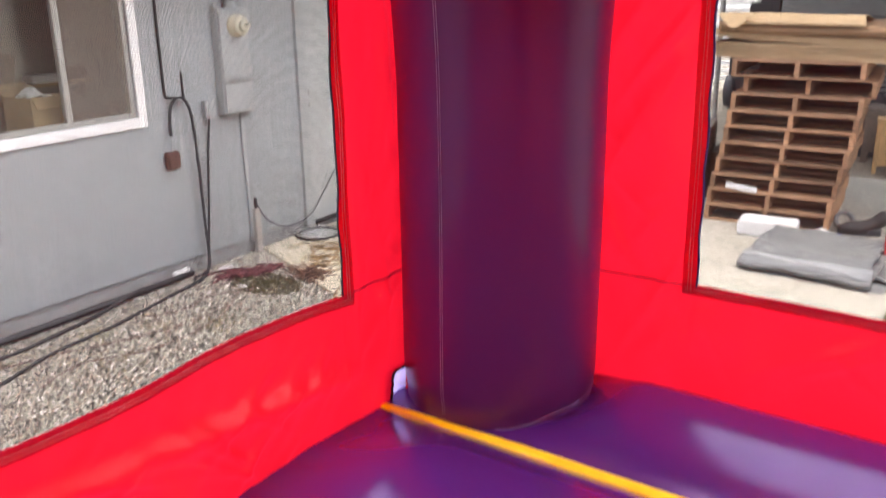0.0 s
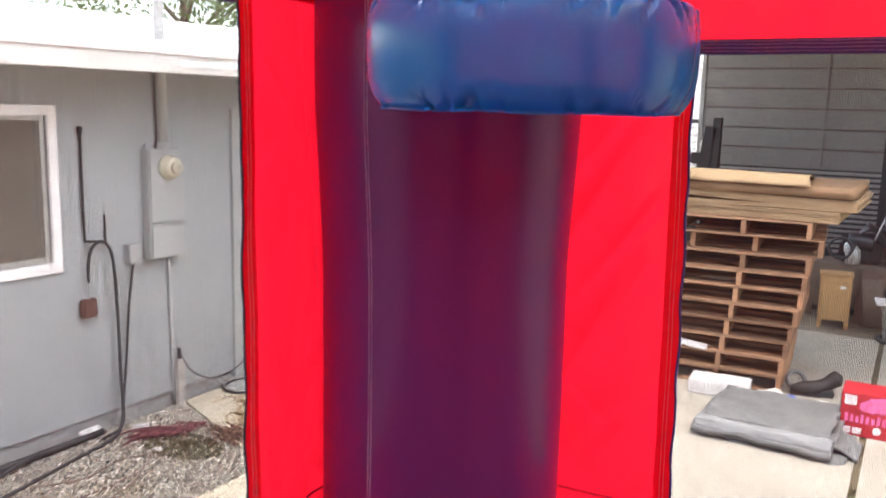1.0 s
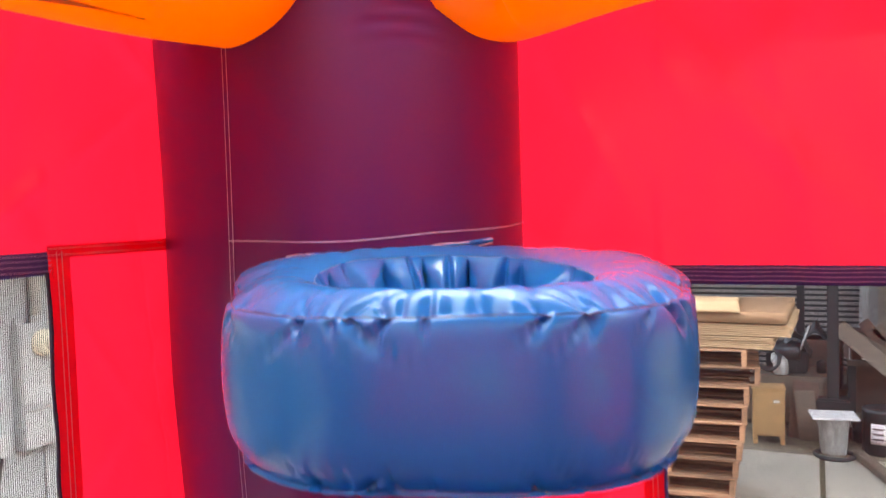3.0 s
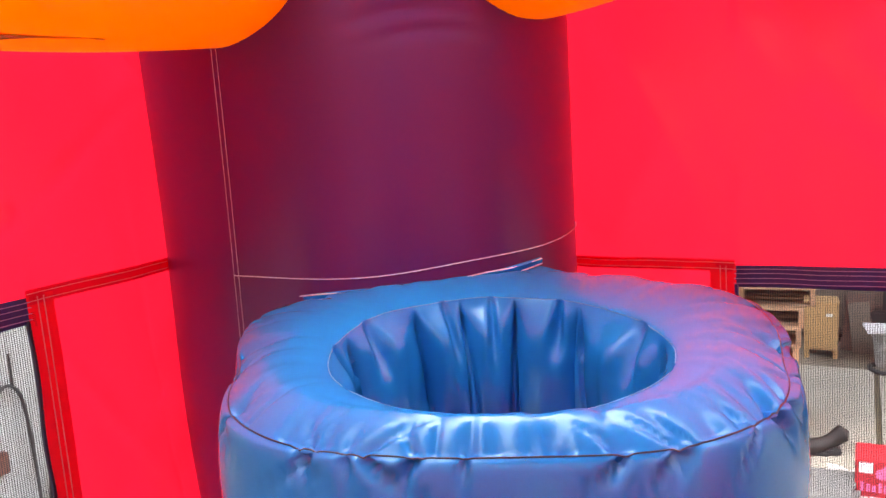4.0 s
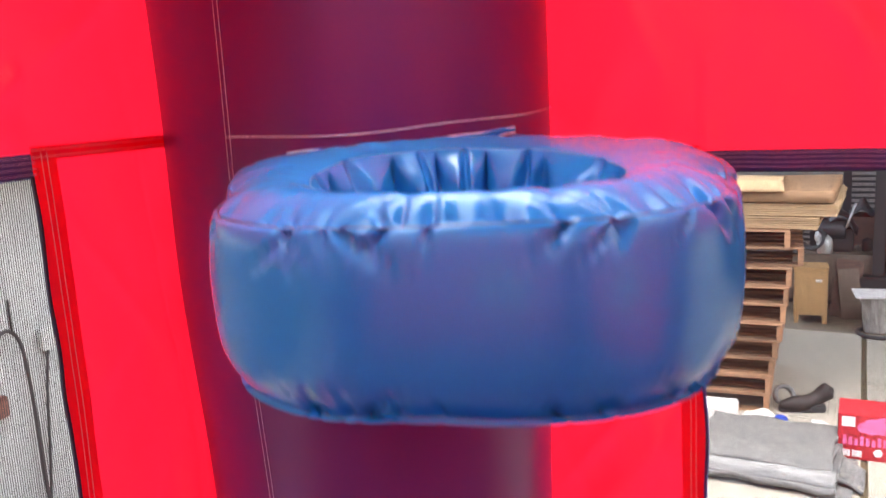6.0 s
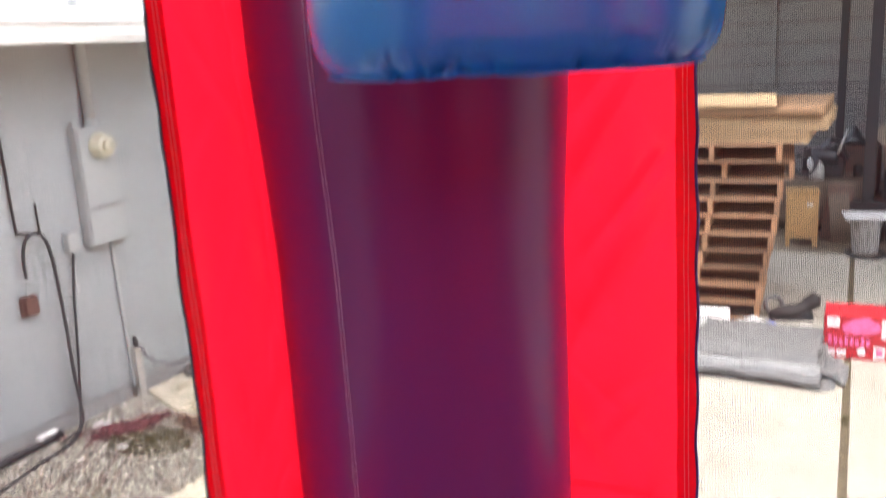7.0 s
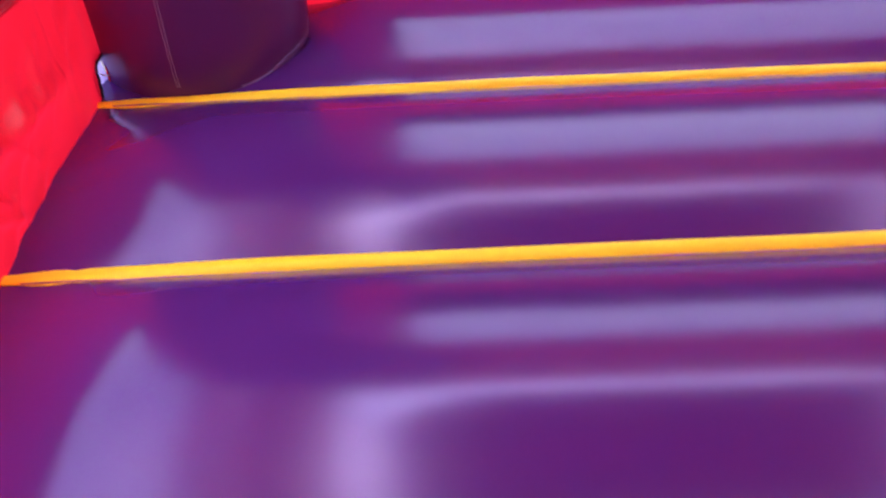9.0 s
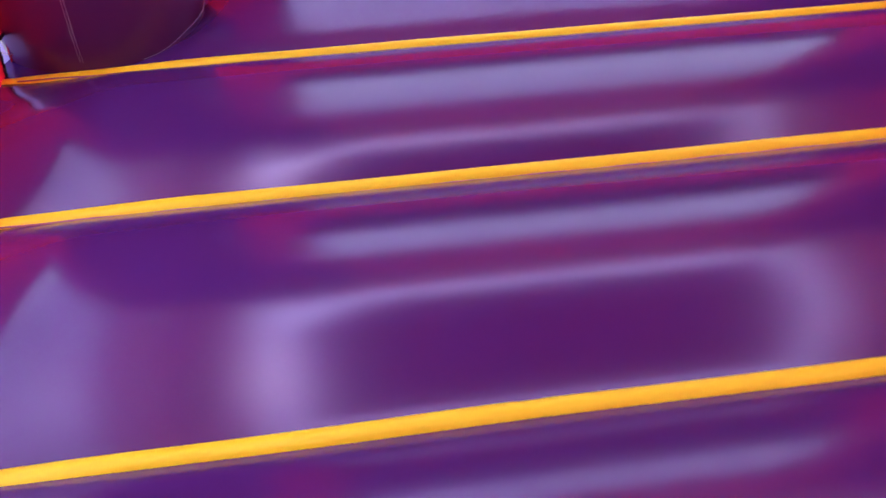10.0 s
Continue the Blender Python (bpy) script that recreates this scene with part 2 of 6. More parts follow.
def stone_material():
    m = surface("mixed gravel stones", (0.42, 0.40, 0.37), (0.24, 0.22, 0.20), 0.8, 30, bump=0.3, fine=120)
    nt = m.node_tree
    geo = nt.nodes.new("ShaderNodeNewGeometry")
    ramp = nt.nodes.new("ShaderNodeValToRGB")
    stops = [(0.0, (0.07, 0.066, 0.056)), (0.2, (0.21, 0.20, 0.165)), (0.42, (0.42, 0.40, 0.355)), (0.58, (0.37, 0.275, 0.22)),
             (0.72, (0.27, 0.265, 0.20)), (0.88, (0.50, 0.48, 0.42)), (1.0, (0.74, 0.72, 0.67))]
    ramp.color_ramp.elements[0].color = (*stops[0][1], 1)
    ramp.color_ramp.elements[1].color = (*stops[-1][1], 1)
    for pos, col in stops[1:-1]:
        e = ramp.color_ramp.elements.new(pos)
        e.color = (*col, 1)
    nt.links.new(geo.outputs["Random Per Island"], ramp.inputs[0])
    nt.links.new(ramp.outputs[0], nt.nodes["Principled BSDF"].inputs["Base Color"])
    return m


STONE = stone_material()


# ---------------------------------------------------------------- mesh helpers
def thing(name, label, category, x=0.0, y=0.0, z=0.0, rz=0.0, group="", kind=""):
    ob = new(name)
    ob.empty_display_size = 0.1
    ob.matrix_world = pose(x, y, z, 0, 0, rz)
    return tagged(ob, label, category, group, kind)


def to_mesh(name, bm, smooth=False):
    me = bpy.data.meshes.new(name)
    bmesh.ops.recalc_face_normals(bm, faces=bm.faces)
    bm.to_mesh(me)
    bm.free()
    if smooth:
        me.polygons.foreach_set("use_smooth", [True] * len(me.polygons))
    return me


def part(name, bm, material, parent, label="", smooth=False, kind=""):
    me = bm if isinstance(bm, bpy.types.Mesh) else to_mesh(name, bm, smooth)
    if not me.materials:
        me.materials.append(material)
    ob = new(name, me)
    ob.parent = parent
    return tagged(ob, label, kind=kind)


def single(name, bm, material, label, category, x=0.0, y=0.0, z=0.0, rz=0.0, smooth=False, group="", kind=""):
    """A thing that is one mesh."""
    me = bm if isinstance(bm, bpy.types.Mesh) else to_mesh(name, bm, smooth)
    if not me.materials:
        me.materials.append(material)
    ob = new(name, me)
    ob.matrix_world = pose(x, y, z, 0, 0, rz)
    return tagged(ob, label, category, group, kind)


def box(bm, x0, x1, y0, y1, z0, z1, bevel=0.0, m=None):
    made = bmesh.ops.create_cube(bm, size=1.0)["verts"]
    bmesh.ops.scale(bm, vec=(abs(x1 - x0), abs(y1 - y0), abs(z1 - z0)), verts=made)
    bmesh.ops.translate(bm, vec=((x0 + x1) / 2, (y0 + y1) / 2, (z0 + z1) / 2), verts=made)
    if m is not None:
        bmesh.ops.transform(bm, matrix=m, verts=made)
    if bevel:
        edges = list({e for v in made for e in v.link_edges})
        bmesh.ops.bevel(bm, geom=edges, offset=bevel, segments=2, affect="EDGES")
    return bm


def a_box(*args, **kw):
    return box(bmesh.new(), *args, **kw)


def tube(bm, pts, r, seg=8, closed=False):
    """A round tube along points."""
    pts = [Vector(p) for p in pts]
    n = len(pts)
    rings = []
    side = None
    for i, p in enumerate(pts):
        a = pts[(i - 1) % n] if closed or i else p
        b = pts[(i + 1) % n] if closed or i < n - 1 else p
        d = (b - a).normalized()
        if side is None:
            side = d.orthogonal().normalized()
        side = (side - d * side.dot(d)).normalized()
        up = d.cross(side)
        rad = r(i / max(1, n - 1)) if callable(r) else r
        rings.append([bm.verts.new(p + rad * (math.cos(2 * math.pi * k / seg) * side + math.sin(2 * math.pi * k / seg) * up))
                      for k in range(seg)])
    for i in range(n if closed else n - 1):
        a, b = rings[i], rings[(i + 1) % n]
        for k in range(seg):
            bm.faces.new((a[k], a[(k + 1) % seg], b[(k + 1) % seg], b[k]))
    if not closed:
        bm.faces.new(rings[0][::-1])
        bm.faces.new(rings[-1])
    return bm


def a_tube(*args, **kw):
    return tube(bmesh.new(), *args, **kw)


def spline(pts, steps=8):
    """Catmull-Rom points through pts."""
    pts = [Vector(p) for p in pts]
    ext = [2 * pts[0] - pts[1]] + pts + [2 * pts[-1] - pts[-2]]
    out = []
    for i in range(1, len(ext) - 2):
        a, b, c, d = ext[i - 1:i + 3]
        for k in range(steps):
            t = k / steps
            out.append(0.5 * (2 * b + (c - a) * t + (2 * a - 5 * b + 4 * c - d) * t * t + (3 * b - a - 3 * c + d) * t ** 3))
    out.append(pts[-1])
    return out


def lathe(bm, profile, seg=24, cx=0.0, cy=0.0):
    """Turns (radius, height) points round the z axis; ends with radius 0 close."""
    rings = []
    for r, z in profile:
        if r < 1e-6:
            rings.append([bm.verts.new((cx, cy, z))])
        else:
            rings.append([bm.verts.new((cx + r * math.cos(2 * math.pi * k / seg), cy + r * math.sin(2 * math.pi * k / seg), z))
                          for k in range(seg)])
    for a, b in zip(rings, rings[1:]):
        for k in range(seg):
            j = (k + 1) % seg
            if len(a) == 1 and len(b) == 1:
                continue
            if len(a) == 1:
                bm.faces.new((a[0], b[j], b[k]))
            elif len(b) == 1:
                bm.faces.new((a[k], a[j], b[0]))
            else:
                bm.faces.new((a[k], a[j], b[j], b[k]))
    return bm


def a_lathe(*args, **kw):
    return lathe(bmesh.new(), *args, **kw)


def sheet(name, us, vs, f, keep=None, thick=0.0, wrap_u=False):
    """A mesh over the grid us x vs: f(u, v) gives the point; keep(u, v) the cells; thick makes it solid."""
    us, vs = list(us), list(vs)
    nu, nv = len(us), len(vs)
    pts = [f(u, v) for v in vs for u in us]
    faces = []
    for j in range(nv - 1):
        for i in range(nu if wrap_u else nu - 1):
            i2 = (i + 1) % nu
            if keep is None or keep(0.5 * (us[i] + us[i2]), 0.5 * (vs[j] + vs[j + 1])):
                faces.append((j * nu + i, j * nu + i2, (j + 1) * nu + i2, (j + 1) * nu + i))
    me = bpy.data.meshes.new(name)
    me.from_pydata([tuple(p) for p in pts], [], faces)
    bm = bmesh.new()
    bm.from_mesh(me)
    loose = [v for v in bm.verts if not v.link_faces]
    bmesh.ops.delete(bm, geom=loose, context="VERTS")
    if thick:
        bmesh.ops.recalc_face_normals(bm, faces=bm.faces)
        bmesh.ops.solidify(bm, geom=bm.faces[:], thickness=thick)
    bmesh.ops.recalc_face_normals(bm, faces=bm.faces)
    bm.to_mesh(me)
    bm.free()
    me.polygons.foreach_set("use_smooth", [True] * len(me.polygons))
    return me


def span(a, b, n):
    return [a + (b - a) * i / n for i in range(n + 1)]


def ripple(x, y, z, s):
    return noise.noise(Vector((x * s, y * s, z * s)))


def smooth01(t):
    t = max(0.0, min(1.0, t))
    return t * t * (3 - 2 * t)


# ================================================================ the inflatable room
XL, YF = -0.917, 2.558          # inner faces of the west and north walls
SIDE = 3.63                     # inside width of the square room
XR, YB = XL + SIDE, YF - SIDE
INSET = 0.237                   # column axis in from both walls
COL_R = 0.338
BEAM_Z = 3.116
STRAP_Z = 0.835
PITCH = 0.700
STRAP_Y = [2.000 - PITCH * k for k in range(5)]


# ---- floor: air chambers between yellow straps
def floor_height(x, y):
    k = math.floor((2.000 - y) / PITCH)
    u = ((2.000 - y) / PITCH - k) * 2 - 1
    bulge = 0.104 * (1 - u * u) ** 0.95
    edge = smooth01((x - XL + 0.03) / 0.42) * smooth01((XR - x + 0.03) / 0.42)
    near = smooth01((x - XL) / 0.30)
    pucker = 0.0035 * (1 - near) * math.sin(38 * y + 3 * ripple(x, y, 0, 5)) * (1 - abs(u))
    slow = 0.004 * ripple(x, y, 0.3, 1.3)
    north = smooth01((YF + 0.10 - y) / 0.25)
    if y > STRAP_Y[0] or y < STRAP_Y[-1]:
        for cx in (XL + INSET, XR - INSET):
            for cy in (YF - INSET, YB + INSET):
                north *= smooth01((math.hypot(x - cx, y - cy) - COL_R + 0.16) / 0.32)
    return STRAP_Z - 0.012 + bulge * (0.18 + 0.82 * edge) * north + pucker + slow


floor = thing("floor", "shiny purple inflated vinyl floor with yellow straps", "floor", kind="structure")
edges_y = [YF + 0.02] + STRAP_Y + [YB - 0.02]
for ya, yb in zip(edges_y, edges_y[1:]):
    nv = max(4, int(abs(ya - yb) / 0.02))
    part("floor_chamber", sheet("floor_chamber", span(XL - 0.04, XR + 0.04, 110), span(yb, ya, nv),
                                lambda x, y: (x, y, floor_height(x, min(max(y, yb + 1e-4), ya - 1e-4))), thick=0.0), PURPLE_FLOOR, floor)


def make_strap(y):
    def f(x, v):
        wob = 0.006 * ripple(x, y, 2.0, 2.1)
        end = smooth01((x - XL) / 0.12)
        w = 0.0255 * (0.60 + 0.40 * end) * (1 + 0.06 * ripple(x, y, 5, 4))
        crease = -0.004 * math.exp(-((x - 0.27) / 0.012) ** 2) if abs(y - 0.6) < 0.01 else 0
        crease += -0.004 * math.exp(-((x + 0.77) / 0.015) ** 2) if abs(y - 1.3) < 0.01 else 0
        return (x, y - 0.003 - 0.006 * (y < 0.7) + v * w + wob, STRAP_Z - 0.008 + 0.027 * (0.24 + 0.70 * smooth01((x - XL) / 0.6)) * (1 - v * v) ** 0.6 + crease)
    return sheet("strap", span(XL - 0.01, XR + 0.01, 160), [math.sin(a) for a in span(-math.pi / 2, math.pi / 2, 10)], f)


for y in STRAP_Y:
    strap = part("strap", make_strap(y), YELLOW, floor, "bright yellow vinyl strap across the floor")
    part("seam_lip", sheet("seam_lip", span(XL + 0.05, XR - 0.05, 120), span(0, 1, 2),
                           lambda x, v: (x, y - 0.028 - 0.006 * (y < 0.7) + 0.006 * ripple(x, y, 2.0, 2.1) - 0.006 * v * smooth01((x - XL) / 0.5),
                                         STRAP_Z + 0.006 - 0.004 * v + 0.001 * math.sin(31 * x)), thick=0.002), SEAM_LIP, strap, "pinkish purple sewn lip")
# skirt of the floor down to the ground
bm = bmesh.new()
for (x0, x1, y0, y1) in ((XL - 0.08, XL - 0.045, YB - 0.08, YF + 0.08), (XR + 0.045, XR + 0.08, YB - 0.08, YF + 0.08),
                         (XL - 0.08, XR + 0.08, YF + 0.045, YF + 0.08), (XL - 0.08, XR + 0.08, YB - 0.08, YB - 0.045)):
    box(bm, x0, x1, y0, y1, 0.0, 0.80, 0.01)
part("side_skirt", bm, PURPLE, floor, "purple outer side of the inflated base")


# ---- walls: red vinyl sheets with a netted window
def make_wall(name, m, u0, u1, zb, zt, label, sag=0.0, seed=0.0, gap=None, fine=False, lean=0.0, pleat=1.5):
    """A wall in its own plane: u along it from the corner, w into the room, z up; window u0..u1, zb..zt."""
    wall = thing(name, label, "wall", kind="structure")
    wall.matrix_world = m

    def low_edge(u):
        return zb + sag * (0.011 * math.sin(u * 6.3 + seed) + 0.008 * ripple(u, seed, 0, 3.7))

    rc = random.Random(int(seed * 10))
    creases = [(rc.uniform(0.75, 2.6), rc.uniform(0.86, 1.10), rc.uniform(0.35, 1.1) * rc.choice((1, 1, -1)), rc.uniform(0.06, 0.22),
                rc.uniform(0.008, 0.020), rc.uniform(0.003, 0.008) * (1 + 0.5 * min(sag, 1))) for _ in range(26)]
    creases += [(rc.uniform(0.35, 0.75), rc.uniform(1.2, 2.4), rc.uniform(0.5, 1.25) * rc.choice((1, -1, -1)), rc.uniform(0.06, 0.22),
                 rc.uniform(0.012, 0.030), rc.uniform(0.002, 0.006)) for _ in range(18)]
    creases += [(rc.uniform(0.35, 2.0), rc.uniform(2.42, 2.95), rc.uniform(0.5, 1.4) * rc.choice((1, -1)), rc.uniform(0.08, 0.3),
                 rc.uniform(0.012, 0.035), rc.uniform(0.003, 0.008)) for _ in range(20)]
    # long slack pleats in the strip between the column and the window, and diagonal ones below the window
    creases += [(rc.uniform(0.42, 0.68), rc.uniform(1.15, 2.3), rc.uniform(pleat - 0.15, pleat + 0.15), rc.uniform(0.18, 0.42),
                 rc.uniform(0.016, 0.034), rc.uniform(0.006, 0.012)) for _ in range(11)]
    creases += [(rc.uniform(0.5, 2.4), rc.uniform(0.95, 1.15), rc.uniform(0.5, 0.9) if pleat < 1.2 else rc.uniform(2.1, 2.6), rc.uniform(0.10, 0.22),
                 rc.uniform(0.014, 0.028), rc.uniform(0.004, 0.008)) for _ in range(14)]

    def depth(u, z):
        sharp = 0.0
        for cu, cz, ca, half_len, wid, amp in creases:
            du, dz = u - cu, z - cz
            along = du * math.cos(ca) + dz * math.sin(ca)
            if abs(along) < half_len * 2:
                across = -du * math.sin(ca) + dz * math.cos(ca)
                if abs(across) < wid * 4:
                    sharp += amp * math.exp(-(across / wid) ** 2 - (along / half_len) ** 2)
        inside = smooth01((u - 0.25) / 0.2)
        w = 0.010 * ripple(u + seed, z * 0.6, 1.7, 2.2) + 0.006 * ripple(u * 1.3 + seed, z * 0.7 + 0.6 * u, 4.1, 8)
        fold = 0.022 * math.exp(-((z - 0.93 - 0.10 * u) / 0.035) ** 2) * smooth01((u - 0.5) / 0.5) * sag
        fold += 0.012 * max(0, ripple(u * 0.9 - z * 1.1, seed, 6.2, 5.0)) * smooth01((1.16 - z) / 0.1) * smooth01((u - 0.35) / 0.3)
        fold += 0.010 * max(0, ripple(u * 2.0, z * 0.35, seed + 9, 4.0)) * smooth01((z - zb) / 0.1) * smooth01((zt - z) / 0.1)
        fold += 0.010 * max(0, ripple(u * 1.6 + z * 0.9, seed + 3, 0.5, 4.2)) * smooth01((u - 0.3) / 0.2) * smooth01((u0 + 0.1 - u) / 0.1) * smooth01((zt - z) / 0.2)
        return (w + fold + 0.9 * sharp * smooth01(abs(u - u0) / 0.10 if u < u0 else 1.0)) * (0.35 + 0.65 * inside) * smooth01((3.0 - z) / 0.2)

    k = 3 if fine else 1
    us = sorted(set(span(0.0, u0, 34 * k) + span(u0, u1, 90 + 30 * k) + span(u1, SIDE, 34)))
    zs = sorted(set(span(0.80, zb, 20 * k) + span(zb, zt, 40 * k) + span(zt, 3.02, 20 * k)))

    def point(u, z):
        if u0 - 1e-6 <= u <= u1 + 1e-6 and z <= zb + 1e-6:
            z = 0.80 + (z - 0.80) * (low_edge(u) - 0.80) / (zb - 0.80)
        return (u, depth(u, z), z)

    def keep(u, z):
        if u0 < u < u1 and zb < z < zt:
            return False
        return not (gap and gap[0] < u < gap[1] and z < gap[2])

    part("wall_sheet", sheet("wall_sheet", us, zs, point, keep), RED, wall, "bright red vinyl sheet")

    def strip(uu, zz, off, thick, dense=None):
        return sheet("strip", uu, zz, lambda u, z: (u, depth(u, z) + off, z), thick=thick)

    # hems round the opening, double layers standing a little proud
    part("side_hem", strip(span(u0 - 0.040, u0 + 0.002, 3), span(zb - 0.03, zt + 0.002, 40), 0.004, 0.0), SIDE_HEM, wall)
    part("side_hem", strip(span(u1 - 0.002, u1 + 0.040, 3), span(zb - 0.03, zt + 0.002, 40), 0.004, 0.0), SIDE_HEM, wall)

    def low_hem(u, k):
        z = low_edge(u) + 0.003 - 0.036 * k
        return (u, depth(u, z) + 0.005, z)
    part("lower_hem", sheet("lower_hem", span(u0 - 0.038, u1 + 0.038, 110), span(0, 1, 3), low_hem), RED_HEM, wall)
    part("upper_seam", strip(span(0.0, u0, 16), span(zt - 0.010, zt + 0.010, 2), 0.003, 0.0), RED_HEM, wall)
    part("upper_seam", strip(span(u1, SIDE, 16), span(zt - 0.010, zt + 0.010, 2), 0.003, 0.0), RED_HEM, wall)
    part("webbing", strip(span(u0 + 0.0025, u1 - 0.0025, 70), span(zt - 0.034, zt + 0.001, 4), 0.006, 0.003), NAVY, wall,
         "navy blue webbing with pale stitching")
    bm = bmesh.new()
    for k, u in ((0, u0 + 0.004), (1, u1 - 0.004)):
        tube(bm, [(u + 0.002 * math.sin(z * 31), depth(u, z) + 0.006, z) for z in span(zb - 0.004, zt - 0.03, 50)], 0.0032, 6)
    part("edge_binding", bm, DARK_EDGE if sag else NAVY, wall)
    bm = bmesh.new()
    for dz in (0.004, 0.011, 0.019, 0.027):
        tube(bm, [(u, depth(u, zt - dz) + 0.0095, zt - dz + 0.0006 * math.sin(u * 40)) for u in span(u0, u1, 90)], 0.0007, 4)
    part("webbing_stitching", bm, WEB_THREAD, wall)
    bm = bmesh.new()
    for du in (0.014, 0.023):
        for u in (u0 - du, u1 + du):
            tube(bm, [(u + 0.0008 * math.sin(z * 17), depth(u, z) + 0.0075, z) for z in span(zb - 0.02, zt, 60)], 0.0007, 4)
    for dz in (-0.005, 0.005):
        for ua, ub in ((0.02, u0), (u1, SIDE - 0.02)):
            tube(bm, [(u, depth(u, zt + dz) + 0.0055, zt + dz) for u in span(ua, ub, 30)], 0.0006, 4)
    for k in (0.45, 0.7):
        tube(bm, [(*low_hem(u, k)[:1], low_hem(u, k)[1] + 0.0035, low_hem(u, k)[2]) for u in span(u0 - 0.03, u1 + 0.03, 120)], 0.0006, 4)
    part("hem_stitching", bm, PINK_THREAD, wall)
    bm = bmesh.new()
    for ua, ub in ((0.05, u0 - 0.03), (u1 + 0.03, SIDE - 0.05)):
        tube(bm, [(u, depth(u, zb - 0.008) + 0.001, zb - 0.008 + 0.003 * math.sin(u * 12)) for u in span(ua, ub, 24)], 0.0028, 5)
    part("lower_seam", bm, DARK_SEAM, wall)
    # netting: crossed cords
    pitch, half = 0.0035, 0.00037
    rise, thin = 0.0026, 0.00026
    verts, faces = [], []

    def cord(a, b, c, d):
        k = len(verts)
        verts.extend(((a, 0.0, c), (b, 0.0, c), (b, 0.0, d), (a, 0.0, d), (a, 0.0008, c), (b, 0.0008, c), (b, 0.0008, d), (a, 0.0008, d)))
        faces.extend(((k, k + 1, k + 2, k + 3), (k + 4, k + 7, k + 6, k + 5)))

    for i in range(int((u1 - u0) / pitch) + 1):
        u = u0 + i * pitch
        cord(u - half, u + half, zb - 0.02, zt - 0.02)
    for j in range(int((zt - zb) / rise) + 1):
        z = zb - 0.02 + j * rise
        cord(u0 - 0.01, u1 + 0.01, z - thin, z + thin)
    me = bpy.data.meshes.new("netting")
    me.from_pydata(verts, [], faces)
    part("netting", me, NET, wall, "fine dark see-through netting", kind="stuff")
    if lean:
        # the edge next to the column hangs a little out of plumb
        for piece in wall.children:
            for vert in piece.data.vertices:
                near = vert.co.x / u0 if vert.co.x < u0 else 1 - (vert.co.x - u0) / 0.6
                vert.co.x += lean * max(0.0, near) * (1 - smooth01((vert.co.z - zb) / (zt - zb)))
    return wall


def wall_frame(x, y, ux, uy, wx, wy):
    return Matrix(((ux, wx, 0, x), (uy, wy, 0, y), (0, 0, 1, 0), (0, 0, 0, 1)))


make_wall("wall_west", wall_frame(XL, YF, 0, -1, 1, 0), 0.726, 2.900, 1.258, 2.467,
          "red vinyl wall with a netted window looking onto a grey house", sag=1.0, seed=1.3, gap=(0.435, 0.515, 0.915), fine=True)
make_wall("wall_north", wall_frame(XL, YF, 1, 0, 0, -1), 0.765, 2.865, 1.213, 2.398,
          "red vinyl wall with a netted window looking onto a yard", seed=4.7, fine=True, lean=0.013, pleat=0.95)
make_wall("wall_east", wall_frame(XR, YF, 0, -1, -1, 0), 1.50, 2.13, 1.45, 2.25,
          "red vinyl wall with a netted window", seed=7.1)
make_wall("wall_south", wall_frame(XL, YB, 1, 0, 0, 1), 1.50, 2.13, 1.45, 2.25,
          "red vinyl wall with a netted window", seed=9.9)


# ---- corner columns
CX, CY = XL + INSET, YF - INSET


def column_radius(z, a):
    base = 0.010 * (1 - smooth01((z - 0.83) / 0.11)) + 0.024 * (1 - smooth01((z - 1.80) / 0.50))
    crease = 0.0
    for zc, ac, s in ((2.775, -0.74, 0.0035), (2.80, -0.80, 0.005), (2.825, -0.70, 0.005), (2.855, -0.82, 0.007), (2.885, -0.72, 0.007), (2.92, -0.80, 0.008)):
        d = (a - ac + math.pi) % (2 * math.pi) - math.pi
        crease += s * math.exp(-((z - zc + 0.25 * d * d) / 0.008) ** 2) * math.exp(-(d / 0.17) ** 2)
    soft = 0.003 * ripple(math.cos(a), math.sin(a), z * 0.7, 2.0)
    d = (a - 0.62 + math.pi) % (2 * math.pi) - math.pi
    soft -= (0.012 + 0.020 * smooth01((z - 1.0) / 1.9)) * math.exp(-(d / 0.5) ** 2)
    d = (a + 2.55 + math.pi) % (2 * math.pi) - math.pi
    soft += 0.012 * smooth01((z - 2.45) / 0.5) * math.exp(-(d / 0.6) ** 2)
    return COL_R - base - crease + soft


